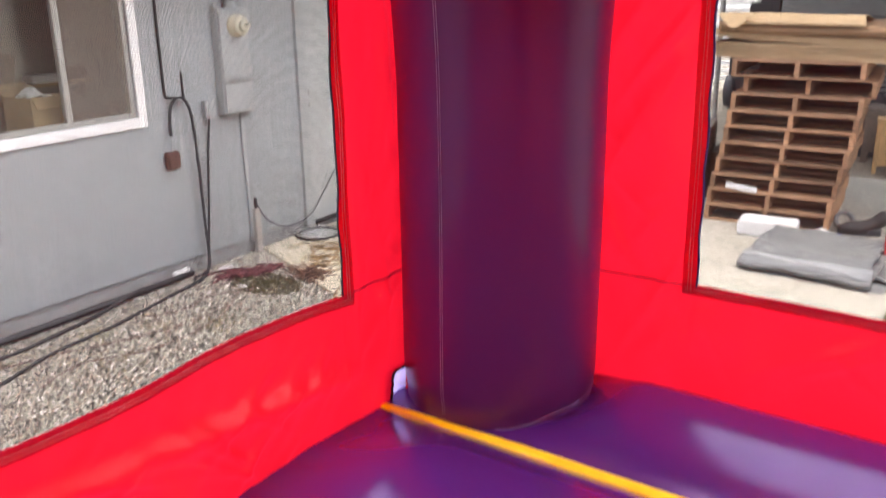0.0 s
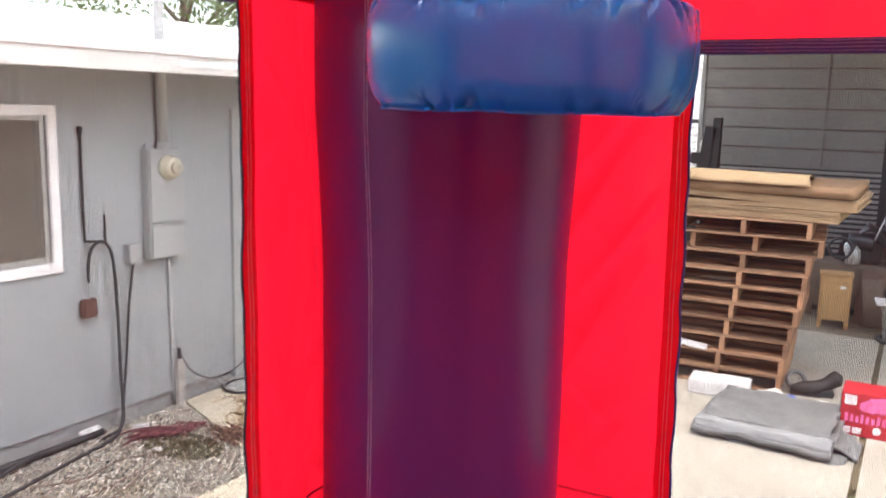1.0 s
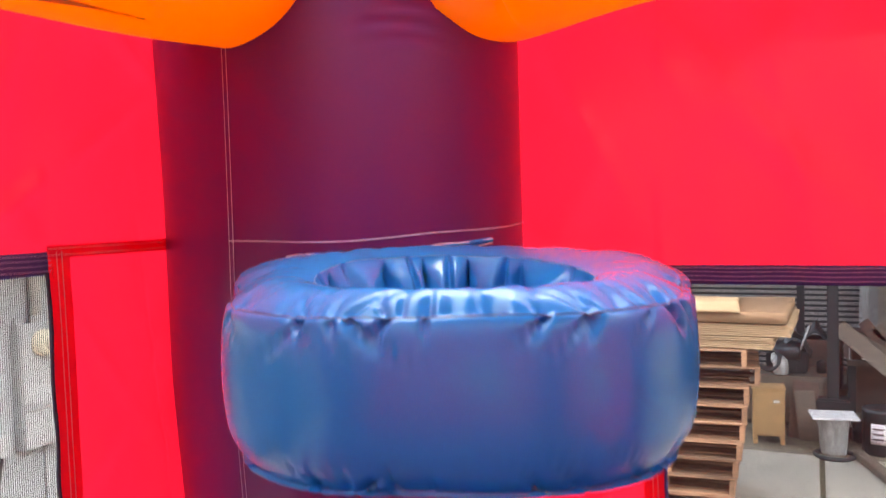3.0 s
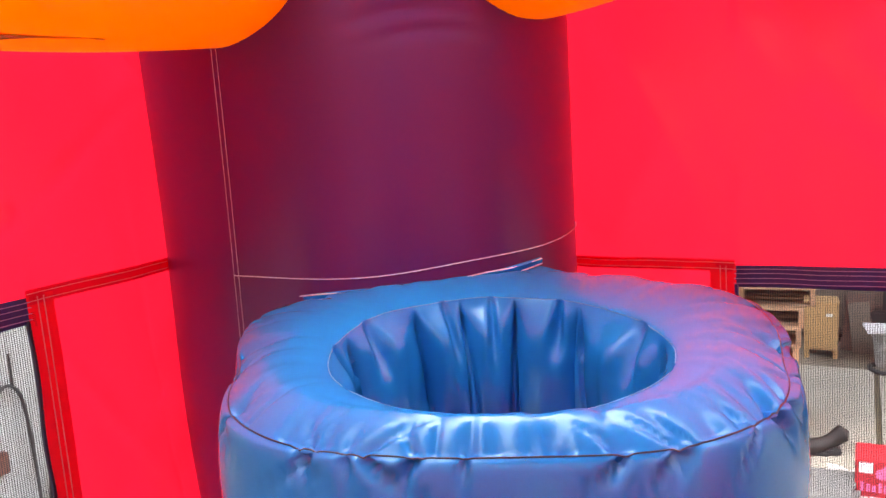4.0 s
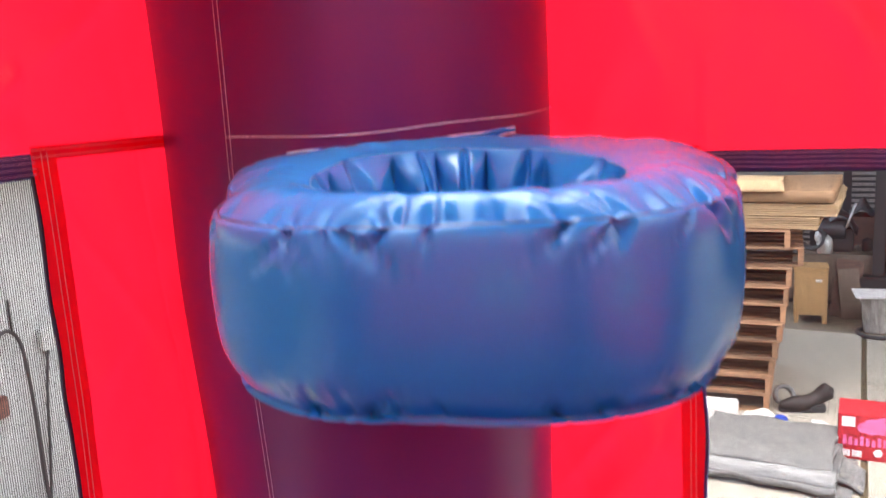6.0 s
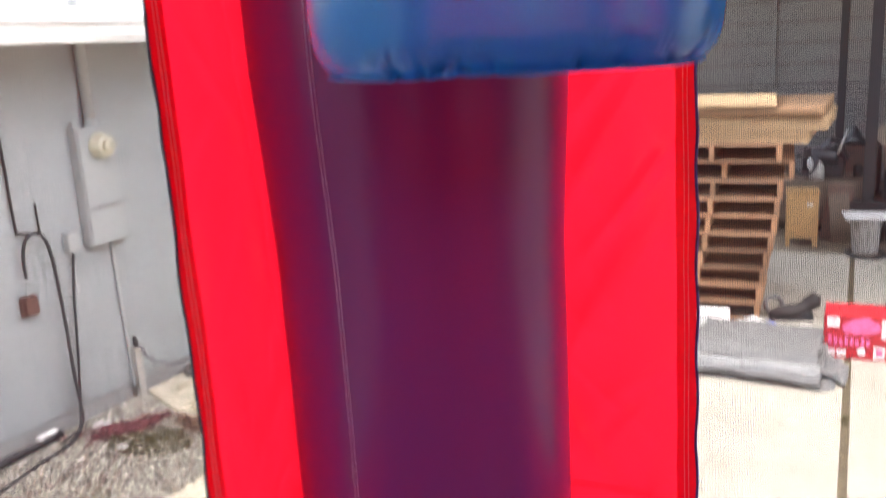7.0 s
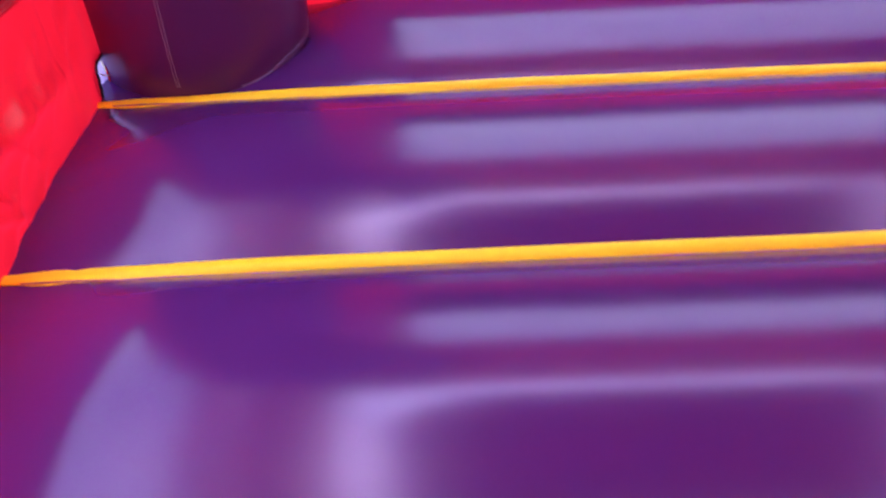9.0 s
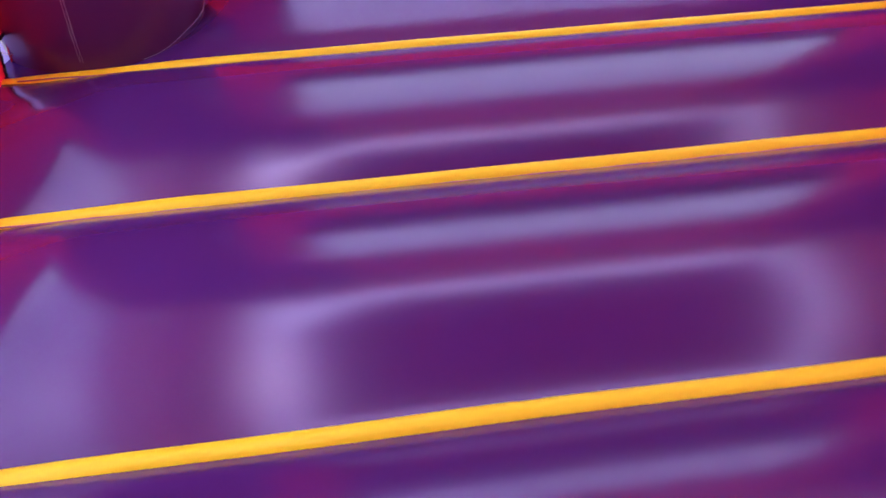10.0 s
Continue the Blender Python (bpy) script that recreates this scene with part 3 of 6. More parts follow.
def make_column(x, y, turn, label, detailed):
    col = thing("corner_column", label, "column", x, y, 0.0, turn, group="inflated corner columns")

    def f(a, z):
        if z > 3.1:
            t = (z - 3.1) / 0.34
            r = COL_R * math.sqrt(max(0.0, 1 - t * t))
        else:
            r = column_radius(z, a)
        return (r * math.cos(a), r * math.sin(a), z)

    zs = span(0.80, 1.1, 20) + span(1.14, 2.6, 24) + span(2.62, 2.95, 60) + span(3.0, 3.44, 14)
    part("column_tube", sheet("column_tube", [2 * math.pi * i / 144 for i in range(144)], zs, f, wrap_u=True), PURPLE, col)
    bm = bmesh.new()
    for da in (-0.012, 0.012):
        a = radians(-92.5) + da
        tube(bm, [((column_radius(z, a) + 0.0006) * math.cos(a + 0.004 * math.sin(z * 5)),
                   (column_radius(z, a) + 0.0006) * math.sin(a + 0.004 * math.sin(z * 5)), z) for z in span(0.86, 3.0, 90)], 0.00042, 5)
    part("vertical_stitching", bm, THREAD, col)
    bm = bmesh.new()
    tube(bm, [((column_radius(2.476, a) + 0.0012) * math.cos(a), (column_radius(2.476, a) + 0.0012) * math.sin(a), 2.473 + 0.013 * smooth01((a + 1.05) / 1.05) + 0.002 * math.sin(a * 7))
              for a in span(radians(-93), radians(30), 60)], 0.0008, 5)
    part("cross_stitching", bm, THREAD, col)
    bm = bmesh.new()
    tube(bm, [((column_radius(0.875, a) + 0.002) * math.cos(a), (column_radius(0.875, a) + 0.002) * math.sin(a),
               0.008 + 0.003 * math.sin(a * 9) + floor_height(CX + COL_R * math.cos(a), CY + COL_R * math.sin(a))) for a in span(radians(-62), radians(35), 50)], 0.0008, 5)
    part("base_stitching", bm, WEB_THREAD, col)
    return col


make_column(CX, CY, 0, "dark purple inflated column with the hoop sewn on", True)
make_column(XR - INSET, CY, -90, "dark purple inflated column in the corner", False)
make_column(XR - INSET, YB + INSET, 180, "dark purple inflated column in the corner", False)
make_column(XL + INSET, YB + INSET, 90, "dark purple inflated column in the corner", False)


# ---- orange beams along the tops of the walls
def make_beam(x, y, turn, low=0.360, end_wide=0.19, end_low=0.342, mid_wide=0.27, hem=False, fat=False):
    length = SIDE - 2 * INSET
    beam = thing("top_beam", "orange inflated beam along the top of the wall", "beam", x, y, BEAM_Z, turn, group="orange top beams")

    def f(u, a):
        d = min(u, length - u)
        pinch = math.exp(-(max(0.0, d - 0.24) / 0.20) ** 2)
        wide, tall = mid_wide - (mid_wide - end_wide) * pinch, low - (low - end_low) * pinch
        k = 1 + 0.008 * ripple(u, math.cos(a), math.sin(a), 3.0)
        c, s, p = math.cos(a), math.sin(a), 1.0
        if fat:
            # a fat, rounded end bulges out in front of the column; the back is squeezed against the wall
            pinch = math.exp(-(max(0.0, d - 0.296) / 0.205) ** 2)
            wide, tall, p = mid_wide + (end_wide - mid_wide) * pinch, low + (end_low - low) * pinch, 1 - 0.212 * pinch
            cap = math.sqrt(1 - max(0.0, (0.503 - d) / 0.123) ** 2) if d > 0.38 else 0.0
            wide *= 0.577 + 0.423 * cap
            if c > 0:
                wide, p = 0.078 + 0.20 * smooth01((s + 0.62) / 0.35), 1.0
                tall -= 0.057 * pinch
            else:
                tall -= 0.057 * pinch * max(0.0, 1 - 4 * wide * abs(c) ** p)
        return (u, k * wide * math.copysign(abs(c) ** p, c), k * tall * math.copysign(abs(s) ** p, s))
    steps = span(0.0, 0.36, 8) + span(0.377, 0.66, 30) + span(0.70, length - 0.70, 40) + span(length - 0.66, length - 0.377, 30) + span(length - 0.36, length, 8)
    me = sheet("beam_tube", [2 * math.pi * i / 96 for i in range(96)], steps, lambda a, u: f(u, a), wrap_u=True)
    part("beam_tube", me, ORANGE, beam)
    if not hem:
        return

    # a sewn hem hangs along the underside and runs out before the corner
    def hanging(u, v):
        drop = (0.012 + 0.004 * ripple(u, 0, 1, 6)) * smooth01((u - 0.36) / 0.1) * smooth01((length - 0.56 - u) / 0.3)
        return (u, -0.045 + 0.006 * ripple(u, v, 3, 5), 0.012 - low - v * (drop + 0.003) + 0.002 * math.sin(23 * u) * v)
    part("lower_hem", sheet("lower_hem", span(0.36, length - 0.56, 90), span(0, 1, 4), hanging, thick=0.002), ORANGE_HEM, beam, "folded brownish orange hem")


make_beam(XL + INSET, YB + INSET, 90, mid_wide=0.225, hem=True)
make_beam(XR - INSET, YB + INSET, 90)
make_beam(XL + INSET, YF - INSET, 0, 0.270, 0.455, 0.377, 0.277, fat=True)
make_beam(XL + INSET, YB + INSET, 0)

# ---- roof cover with open gaps round it
roof = thing("ceiling", "red vinyl roof cover tied over the beams", "roof cover", kind="structure")
# Out of view; the corner over the hoop is cut away to light it.
RX0, RX1, RY0, RY1 = XL + 0.60, XR - 0.50, YB + 0.60, YF - 0.57
part("roof_sheet", sheet("roof_sheet", span(RX0, RX1, 30), span(RY0, RY1, 30),
                         lambda x, y: (x, y, 3.54 + 0.10 * (1 - ((x - (RX0 + RX1) / 2) / 1.2) ** 2) * (1 - ((y - (RY0 + RY1) / 2) / 1.2) ** 2)),
                         lambda x, y: (x - RX0) / 0.32 + (RY1 - y) / 0.56 > 1, thick=0.002), ROOF_RED, roof)
for k in range(3):
    x = RX0 + (RX1 - RX0) * k / 2
    y = RY0 + (RY1 - RY0) * k / 2
    for a, b in (((x, RY1, 3.56), (x, YF - INSET, 3.46)), ((x, RY0, 3.56), (x, YB + INSET, 3.455)),
                 ((RX0, y, 3.56), (XL + INSET, y, 3.46)), ((RX1, y, 3.56), (XR - INSET, y, 3.46))):
        part("tie_strap", a_tube([a, b], 0.012, 6), NAVY, roof)


# ---- basketball hoop: puckered ring
HX, HY = -0.274, 1.893
hoop = thing("basketball_hoop", "glossy blue inflated basketball hoop sewn onto the purple column", "basketball hoop", HX, HY, 2.215)
rnd = random.Random(11)
PUCKERS = [(rnd.uniform(0, 2 * math.pi), rnd.uniform(0.4, 1.0), rnd.uniform(0.014, 0.038), rnd.uniform(-5, 5)) for _ in range(60)]
INFOLDS = [radians(d) for d in (34, 81, 108, 130, 150, 188, 222, 255, 292, 330)]
PANELS = [(rnd.uniform(0.034, 0.050), rnd.uniform(-0.14, 0.10), rnd.uniform(0.3, 0.7)) for _ in INFOLDS]


RADIALS = [(rnd.uniform(0, 2 * math.pi), rnd.uniform(0.018, 0.055), rnd.uniform(0.025, 0.060), rnd.uniform(0.003, 0.008)) for _ in range(34)]


def around(a, c):
    return (a - c + math.pi) % (2 * math.pi) - math.pi


def pucker(a, reach):
    """Depth of the creases that run out from a seam; reach is the distance from it."""
    s = 0.0
    for c, h, w, slant in PUCKERS:
        d = around(a, c + slant * reach)
        ww = w * (0.6 + 6 * reach)
        s += h * math.exp(-(d / ww) ** 2) * math.exp(-(reach / (0.014 + 0.016 * h)) ** 1.3) * (0.2 + 0.8 * smooth01(reach / 0.009))
    return s


H = 0.216


def hoop_section(k):
    """Outline of the ring in (radius, height), from the lower inner seam outwards and round; also the distance to the nearest seam."""
    corner = [(0.176, 0.046), (0.268, 0.010), (0.274, 0.194), (0.172, H)]
    side, t = int(k) % 4, k - int(k)
    (r0, z0), (r1, z1) = corner[side], corner[(side + 1) % 4]
    bow = (0.016, 0.014, 0.016, 0.012)[side] * math.sin(math.pi * t) ** (0.5 if side == 1 else 0.75)
    dr, dz = r1 - r0, z1 - z0
    ln = math.hypot(dr, dz)
    nr, nz = dz / ln, -dr / ln
    return r0 + dr * t + nr * bow, z0 + dz * t + nz * bow, min(t, 1 - t) * ln, side


def hoop_point(a, k):
    r, z, reach, side = hoop_section(k)
    t = k - int(k)
    # the ring reaches further back beside the column and is flatter in front
    off = around(a, radians(134.5))
    back = smooth01((2.08 + off) / 0.85) if off < 0 else smooth01((1.22 - off) / 0.60)
    wide = max(0.0, min(1.0, (r - 0.172) / 0.100))
    out = wide * back
    r += 0.072 * out
    z += (0.012 + 0.008 * math.exp(-(around(a, radians(40)) / 0.7) ** 2)) * out * smooth01((z - 0.05) / 0.14)
    flat = math.exp(-(around(a, radians(288)) / 0.75) ** 2)
    r -= wide * flat * (0.060 - 0.004 * smooth01((z - 0.02) / 0.17))
    if side == 1:
        # the lower rim is tucked under
        r -= 0.017 * max(0.0, 1 - t / 0.26) ** 2
        r -= 0.018 * pucker(a, reach * 1.5)
        r += 0.010 * math.exp(-(around(a, radians(30)) / 0.6) ** 2) + 0.005 * math.exp(-(around(a, radians(235)) / 0.5) ** 2)
    elif side == 2:
        # creases start from the outer seam only; the inner half is smooth
        z -= 0.0095 * pucker(a, t * 0.11)
        for c, w, length, amp in RADIALS:
            d = around(a, c)
            if abs(d) < 4 * w:
                z -= amp * math.exp(-(d / w) ** 2 - (t * 0.11 / length) ** 2) * smooth01(t / 0.05)
        z -= 0.0035 * math.sin(math.pi * t) * max(0.0, ripple(math.cos(a) * 2, math.sin(a) * 2, 0.7, 3.2))
    elif side == 0:
        z += 0.006 * pucker(a, reach)
    else:
        gather = smooth01(t / 0.22) * (1 - 0.55 * smooth01((t - 0.55) / 0.45))
        for i in range(len(INFOLDS)):
            lean = PANELS[i][1] * t
            span_a = (INFOLDS[(i + 1) % len(INFOLDS)] - INFOLDS[i]) % (2 * math.pi)
            at = (a - INFOLDS[i] - lean) % (2 * math.pi)
            if at < span_a:
                puff, _, mid = PANELS[i]
                u = at / span_a
                r += 0.024 * gather - puff * math.sin(math.pi * u) ** 0.40 * gather
                dent = math.exp(-((u - mid) / (0.06 + 0.16 * t)) ** 2) * math.exp(-((t - 0.20) / 0.16) ** 2)
                r += 0.017 * dent
        r += 0.004 * gather * ripple(math.cos(a) * 3, math.sin(a) * 3, t * 1.6, 2.2)
    # the side that presses against the column is flattened
    x, y = r * math.cos(a), r * math.sin(a)
    dx, dy = CX - HX, CY - HY
    dist = math.hypot(x - dx, y - dy)
    if dist < COL_R + 0.004:
        q = (COL_R + 0.004) / dist
        x, y = dx + (x - dx) * q, dy + (y - dy) * q
    tilt = 0.018 * max(0.0, math.cos(a - radians(134.5))) * smooth01((z - 0.05) / 0.14)
    if side == 3 or k >= 2.6:
        tilt -= 0.007 * max(0.0, -math.cos(a - radians(134.5)))
    return (x, y, z + tilt + 0.003 * ripple(math.cos(a), math.sin(a), k, 2.0))


ks = []
for s in range(4):
    ks += [s + 0.5 * (1 - math.cos(math.pi * i / 22)) for i in range(22)]
ks.append(3.99999)
part("hoop_ring", sheet("hoop_ring", [2 * math.pi * i / 640 for i in range(640)], ks, hoop_point, wrap_u=True), BLUE, hoop)
bm = bmesh.new()
for k, r in ((2.0, 0.0008), (1.0, 0.0008)):
    tube(bm, [Vector(hoop_point(radians(195 + 240 * i / 260), k)) + Vector((0, 0, 0.0004)) for i in range(261)], r, 5)
part("piping", bm, DARK_PIPING, hoop, "dark piped outer seam")
bm = a_tube([Vector(hoop_point(2 * math.pi * i / 240, 3.0)) + Vector((0, 0, 0.0006)) for i in range(240)], 0.0005, 5, closed=True)
part("inner_stitching", bm, BLUE_THREAD, hoop)
bm = a_tube([Vector(hoop_point(2 * math.pi * i / 240, 3.93)) * 0.99 for i in range(240)], 0.0007, 5, closed=True)
part("lower_stitching", bm, THREAD, hoop)
# flap sewn to the column
TAB0, TAB1 = radians(-74.8), radians(-18.0)


def flap(s, t):
    """From the stitched edge on the column (t 0) to the top of the ring (t 1)."""
    a = TAB0 + (TAB1 - TAB0) * s
    e = Vector((CX - HX + (COL_R + 0.002) * math.cos(a), CY - HY + (COL_R + 0.002) * math.sin(a), 0.240 - 0.013 * (1 - s)))
    b = radians(220) + (radians(62) - radians(220)) * s
    g = Vector(hoop_point(b, 2.7)) + Vector((0, 0, 0.001))
    p = e.lerp(g, t)
    p.z += 0.003 * math.sin(math.pi * t) * math.sin(9 * s) - 0.004 * t * t
    return p


part("flap", sheet("flap", span(0, 1, 50), span(0, 1, 16), flap), BLUE, hoop, "blue vinyl flap stitched to the column")
bm = bmesh.new()
for dz, ra in ((0.246, 0.0045), (0.2415, 0.0012)):
    pts = []
    for s in span(0, 1, 40):
        a = TAB0 + (TAB1 - TAB0) * s
        pts.append((CX - HX + (COL_R + 0.004) * math.cos(a), CY - HY + (COL_R + 0.004) * math.sin(a), dz - 0.013 * (1 - s) + 0.002 * math.sin(s * 8)))
    tube(bm, pts, ra, 6)
part("flap_edge", bm, BLUE, hoop)
bm = bmesh.new()
for dz in (0.2425, 0.2495):
    pts = []
    for s in span(-0.015, 1.0, 40):
        a = TAB0 + (TAB1 - TAB0) * s
        pts.append((CX - HX + (COL_R + 0.007) * math.cos(a), CY - HY + (COL_R + 0.007) * math.sin(a), dz - 0.013 * (1 - s) + 0.001 * math.sin(s * 20)))
    tube(bm, pts, 0.0009, 5)
part("flap_stitching", bm, WHITE_THREAD, hoop)

# ---- small gap at the foot of the column, lit from outside
gapflap = thing("corner_flap", "pale purple vinyl flap in the gap beside the column", "vinyl flap", XL, 2.08, 0.84)


def gap_sheet(s, t):
    return (-0.012 - 0.010 * math.sin(5 * s + 2 * t), 0.065 - 0.130 * s, -0.02 + 0.125 * t + 0.003 * math.sin(9 * s))


part("flap_sheet", sheet("flap_sheet", span(0, 1, 14), span(0, 1, 10), gap_sheet), LAVENDER, gapflap)
bm = a_tube([(0.003, -0.040 + 0.003 * math.sin(70 * t) + 0.010 * t, -0.01 + 0.082 * t) for t in span(0, 1, 14)] +
            [(0.004, -0.028 + 0.014 * t, 0.075 + 0.006 * t) for t in span(0.3, 1, 4)] + [(0.006, -0.01 + 0.06 * t, 0.081) for t in span(0.1, 1, 4)], 0.0045, 6)
part("dark_binding", bm, DARK_EDGE, gapflap)
bm = a_tube(spline([(0.0, -0.01, 0.045), (0.004, 0.005, 0.03), (0.012, 0.03, 0.018)], 6), 0.0018, 5)
part("loose_thread", bm, PAPER, gapflap)


# ================================================================ the yard
single("ground", a_box(-400, 400, -400, 400, -0.5, -0.06), DIRT, "dry bare earth reaching to the horizon", "ground", kind="structure")

GX = -3.095                      # edge between gravel and concrete
HXW = -4.37                      # face of the house wall


def joint_x(y):
    return 0.085 - 0.034 * (y - 5.3)


pavement = thing("pavement", "pale sunlit concrete slabs with a dirty joint", "pavement", kind="structure")


def quad_slab(corners, z0, z1):
    bm = bmesh.new()
    low = [bm.verts.new((x, y, z0)) for x, y in corners]
    up = [bm.verts.new((x, y, z1)) for x, y in corners]
    bm.faces.new(low[::-1])
    bm.faces.new(up)
    n = len(corners)
    for i in range(n):
        bm.faces.new((low[i], low[(i + 1) % n], up[(i + 1) % n], up[i]))
    return bm


Y0, Y1, Y2 = -8.0, 9.9, 16.0
part("concrete_slab", quad_slab([(GX + 0.62, Y0), (joint_x(Y0) - 0.023, Y0), (joint_x(Y1) - 0.023, Y1), (GX + 0.62, Y1)], -0.055, 0.0), CONCRETE, pavement)
part("concrete_slab", quad_slab([(GX, Y0), (GX + 0.614, Y0), (GX + 0.614, Y1), (GX, Y1)], -0.055, 0.0), CONCRETE_LIT, pavement, "concrete edging beside the gravel, daylight put into its colour")
part("concrete_slab", quad_slab([(joint_x(Y0) + 0.023, Y0), (9.0, Y0), (9.0, Y1), (joint_x(Y1) + 0.023, Y1)], -0.055, 0.0), CONCRETE, pavement)
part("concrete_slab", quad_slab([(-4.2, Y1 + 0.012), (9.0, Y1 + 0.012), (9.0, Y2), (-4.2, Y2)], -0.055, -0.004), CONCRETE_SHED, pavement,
     "dark brown concrete floor of the shed")
part("concrete_slab", quad_slab([(-4.33, 4.70), (-3.099, 4.199), (-3.099, 9.9), (-4.33, 9.9)], -0.055, 0.022), CONCRETE_LIT, pavement,
     "concrete pad by the door")


def joint_filling(s, y):
    return (joint_x(y) + (s - 0.5) * 0.048, y, -0.009 + 0.004 * ripple(s, y * 2, 0, 5))


part("joint_filling", sheet("joint_filling", span(0, 1, 2), span(Y0, Y1, 160), joint_filling), JOINT, pavement, "dark dirt packed in the joint")
bm = bmesh.new()
rnd = random.Random(5)
for i in range(60):
    x, y = rnd.uniform(-2.4, 0.9), rnd.uniform(5.0, 9.0)
    s = rnd.uniform(0.004, 0.012)
    bmesh.ops.create_icosphere(bm, subdivisions=1, radius=s, matrix=pose(x, y, s * 0.35, 0, 0, 0) @ Matrix.Diagonal((1, 1.4, 0.5, 1)))
single("debris", bm, JOINT, "small crumbs and specks on the concrete", "debris", kind="stuff")
bm = bmesh.new()
for i in range(90):
    y = 5.88 + rnd.gauss(0, 0.035)
    d = Vector((rnd.gauss(0, 0.6), rnd.gauss(0, 0.6), rnd.uniform(0.5, 1.0))).normalized() * rnd.uniform(0.02, 0.05)
    w = d.orthogonal().normalized() * 0.004
    o = Vector((joint_x(y) + rnd.uniform(-0.012, 0.012), y, -0.012))
    bm.faces.new([bm.verts.new(o + k) for k in (-w, w, d)])
single("joint_weed", bm, WEED, "small green weed tuft growing in the concrete joint", "weeds", kind="stuff")

# ---- gravel strip along the house
single("gravel_bed", a_box(HXW - 0.02, GX, -8, 4.75, -0.06, -0.018), GRAVEL_BED, "grey gravel strip beside the house", "gravel bed", kind="structure")


def scatter_stones(name, count, area, size, seed, material, label):
    """Many angular pebbles in one mesh; area(rng) gives a place."""
    rg = random.Random(seed)
    t = (1 + 5 ** 0.5) / 2
    base = [Vector(v).normalized() for v in ((-1, t, 0), (1, t, 0), (-1, -t, 0), (1, -t, 0), (0, -1, t), (0, 1, t), (0, -1, -t), (0, 1, -t),
                                             (t, 0, -1), (t, 0, 1), (-t, 0, -1), (-t, 0, 1))]
    tri = ((0, 11, 5), (0, 5, 1), (0, 1, 7), (0, 7, 10), (0, 10, 11), (1, 5, 9), (5, 11, 4), (11, 10, 2), (10, 7, 6), (7, 1, 8),
           (3, 9, 4), (3, 4, 2), (3, 2, 6), (3, 6, 8), (3, 8, 9), (4, 9, 5), (2, 4, 11), (6, 2, 10), (8, 6, 7), (9, 8, 1))
    verts, faces = [], []
    for _ in range(count):
        x, y, z = area(rg)
        s = rg.uniform(*size)
        m = Euler((rg.uniform(0, 6), rg.uniform(0, 6), rg.uniform(0, 6))).to_matrix() @ Matrix.Diagonal((rg.uniform(0.7, 1.4), rg.uniform(0.6, 1.1), rg.uniform(0.5, 0.9)))
        k = len(verts)
        for v in base:
            w = m @ (v * s * rg.uniform(0.8, 1.2))
            verts.append((x + w.x, y + w.y, z + w.z))
        faces.extend((a + k, b + k, c + k) for a, b, c in tri)
    me = bpy.data.meshes.new(name)
    me.from_pydata(verts, [], faces)
    return single(name, me, material, label, "gravel", kind="stuff")


def gravel_place(rg):
    y = rg.uniform(1.4, 4.72) if rg.random() < 0.9 else rg.uniform(-3, 1.4)
    top = GX + 0.01
    if y > 4.2:
        top = min(top, HXW + 0.05 + (4.72 - y) * 2.4)
    return rg.uniform(HXW + 0.01, max(HXW + 0.03, top)), y, -0.014 + rg.uniform(0, 0.014)


scatter_stones("gravel", 34000, gravel_place, (0.0055, 0.0130), 3, STONE, "mixed grey and white gravel stones")

# ---- things lying on the gravel
bm = bmesh.new()
rnd = random.Random(8)
for i in range(1700):
    a = rnd.uniform(0, 2 * math.pi)
    rr = rnd.random() ** 0.6
    x, y = -3.72 + 0.30 * rr * math.cos(a), 4.13 + 0.19 * rr * math.sin(a)
    d = Vector((rnd.uniform(-1, 1), rnd.uniform(-1, 1), rnd.uniform(0.2, 0.9))).normalized() * rnd.uniform(0.015, 0.045)
    s = d.orthogonal().normalized() * 0.0035
    v = [bm.verts.new(Vector((x, y, 0.0)) + k) for k in (-s, s, d)]
    bm.faces.new(v)
single("weeds", bm, WEED, "low green and brown weeds in the gravel", "weeds", kind="stuff")

bm = bmesh.new()
rnd = random.Random(9)
for i in range(64):
    c = Vector((rnd.gauss(-3.54, 0.075), rnd.gauss(4.39, 0.06), rnd.uniform(0.012, 0.07)))
    a0, rr = rnd.uniform(0, 6.28), rnd.uniform(0.03, 0.09)
    tube(bm, [c + Vector((rr * math.cos(a0 + t), 0.7 * rr * math.sin(a0 + t), 0.012 * math.sin(3 * t))) for t in span(0, rnd.uniform(2.5, 5.5), 12)], 0.0036, 4)
single("tangled_twine", bm, TANGLE, "tangled heap of dry reddish-brown twine", "twine", smooth=True)

DRY_STRAW = surface("dry straw weeds", (0.26, 0.21, 0.10), (0.15, 0.13, 0.06), 0.9, 20, bump=0.3)
bm = bmesh.new()
rnd = random.Random(33)
for cx, cy, sx, sy in ((-3.72, 3.22, 0.13, 0.10), (-3.50, 2.75, 0.10, 0.12), (-3.85, 2.45, 0.14, 0.16), (-3.45, 3.45, 0.08, 0.08), (-3.95, 2.9, 0.10, 0.06)):
    for k in range(90):
        c = Vector((rnd.gauss(cx, sx), rnd.gauss(cy, sy), 0.006))
        d = Vector((rnd.uniform(-1, 1), rnd.uniform(-1, 1), rnd.uniform(0.05, 0.5))).normalized() * rnd.uniform(0.02, 0.06)
        w = d.orthogonal().normalized() * 0.003
        bm.faces.new([bm.verts.new(c - w), bm.verts.new(c + w), bm.verts.new(c + d)])
single("straw_weeds", bm, DRY_STRAW, "sparse dry straw weeds in the gravel", "weeds", kind="stuff")
bm = bmesh.new()
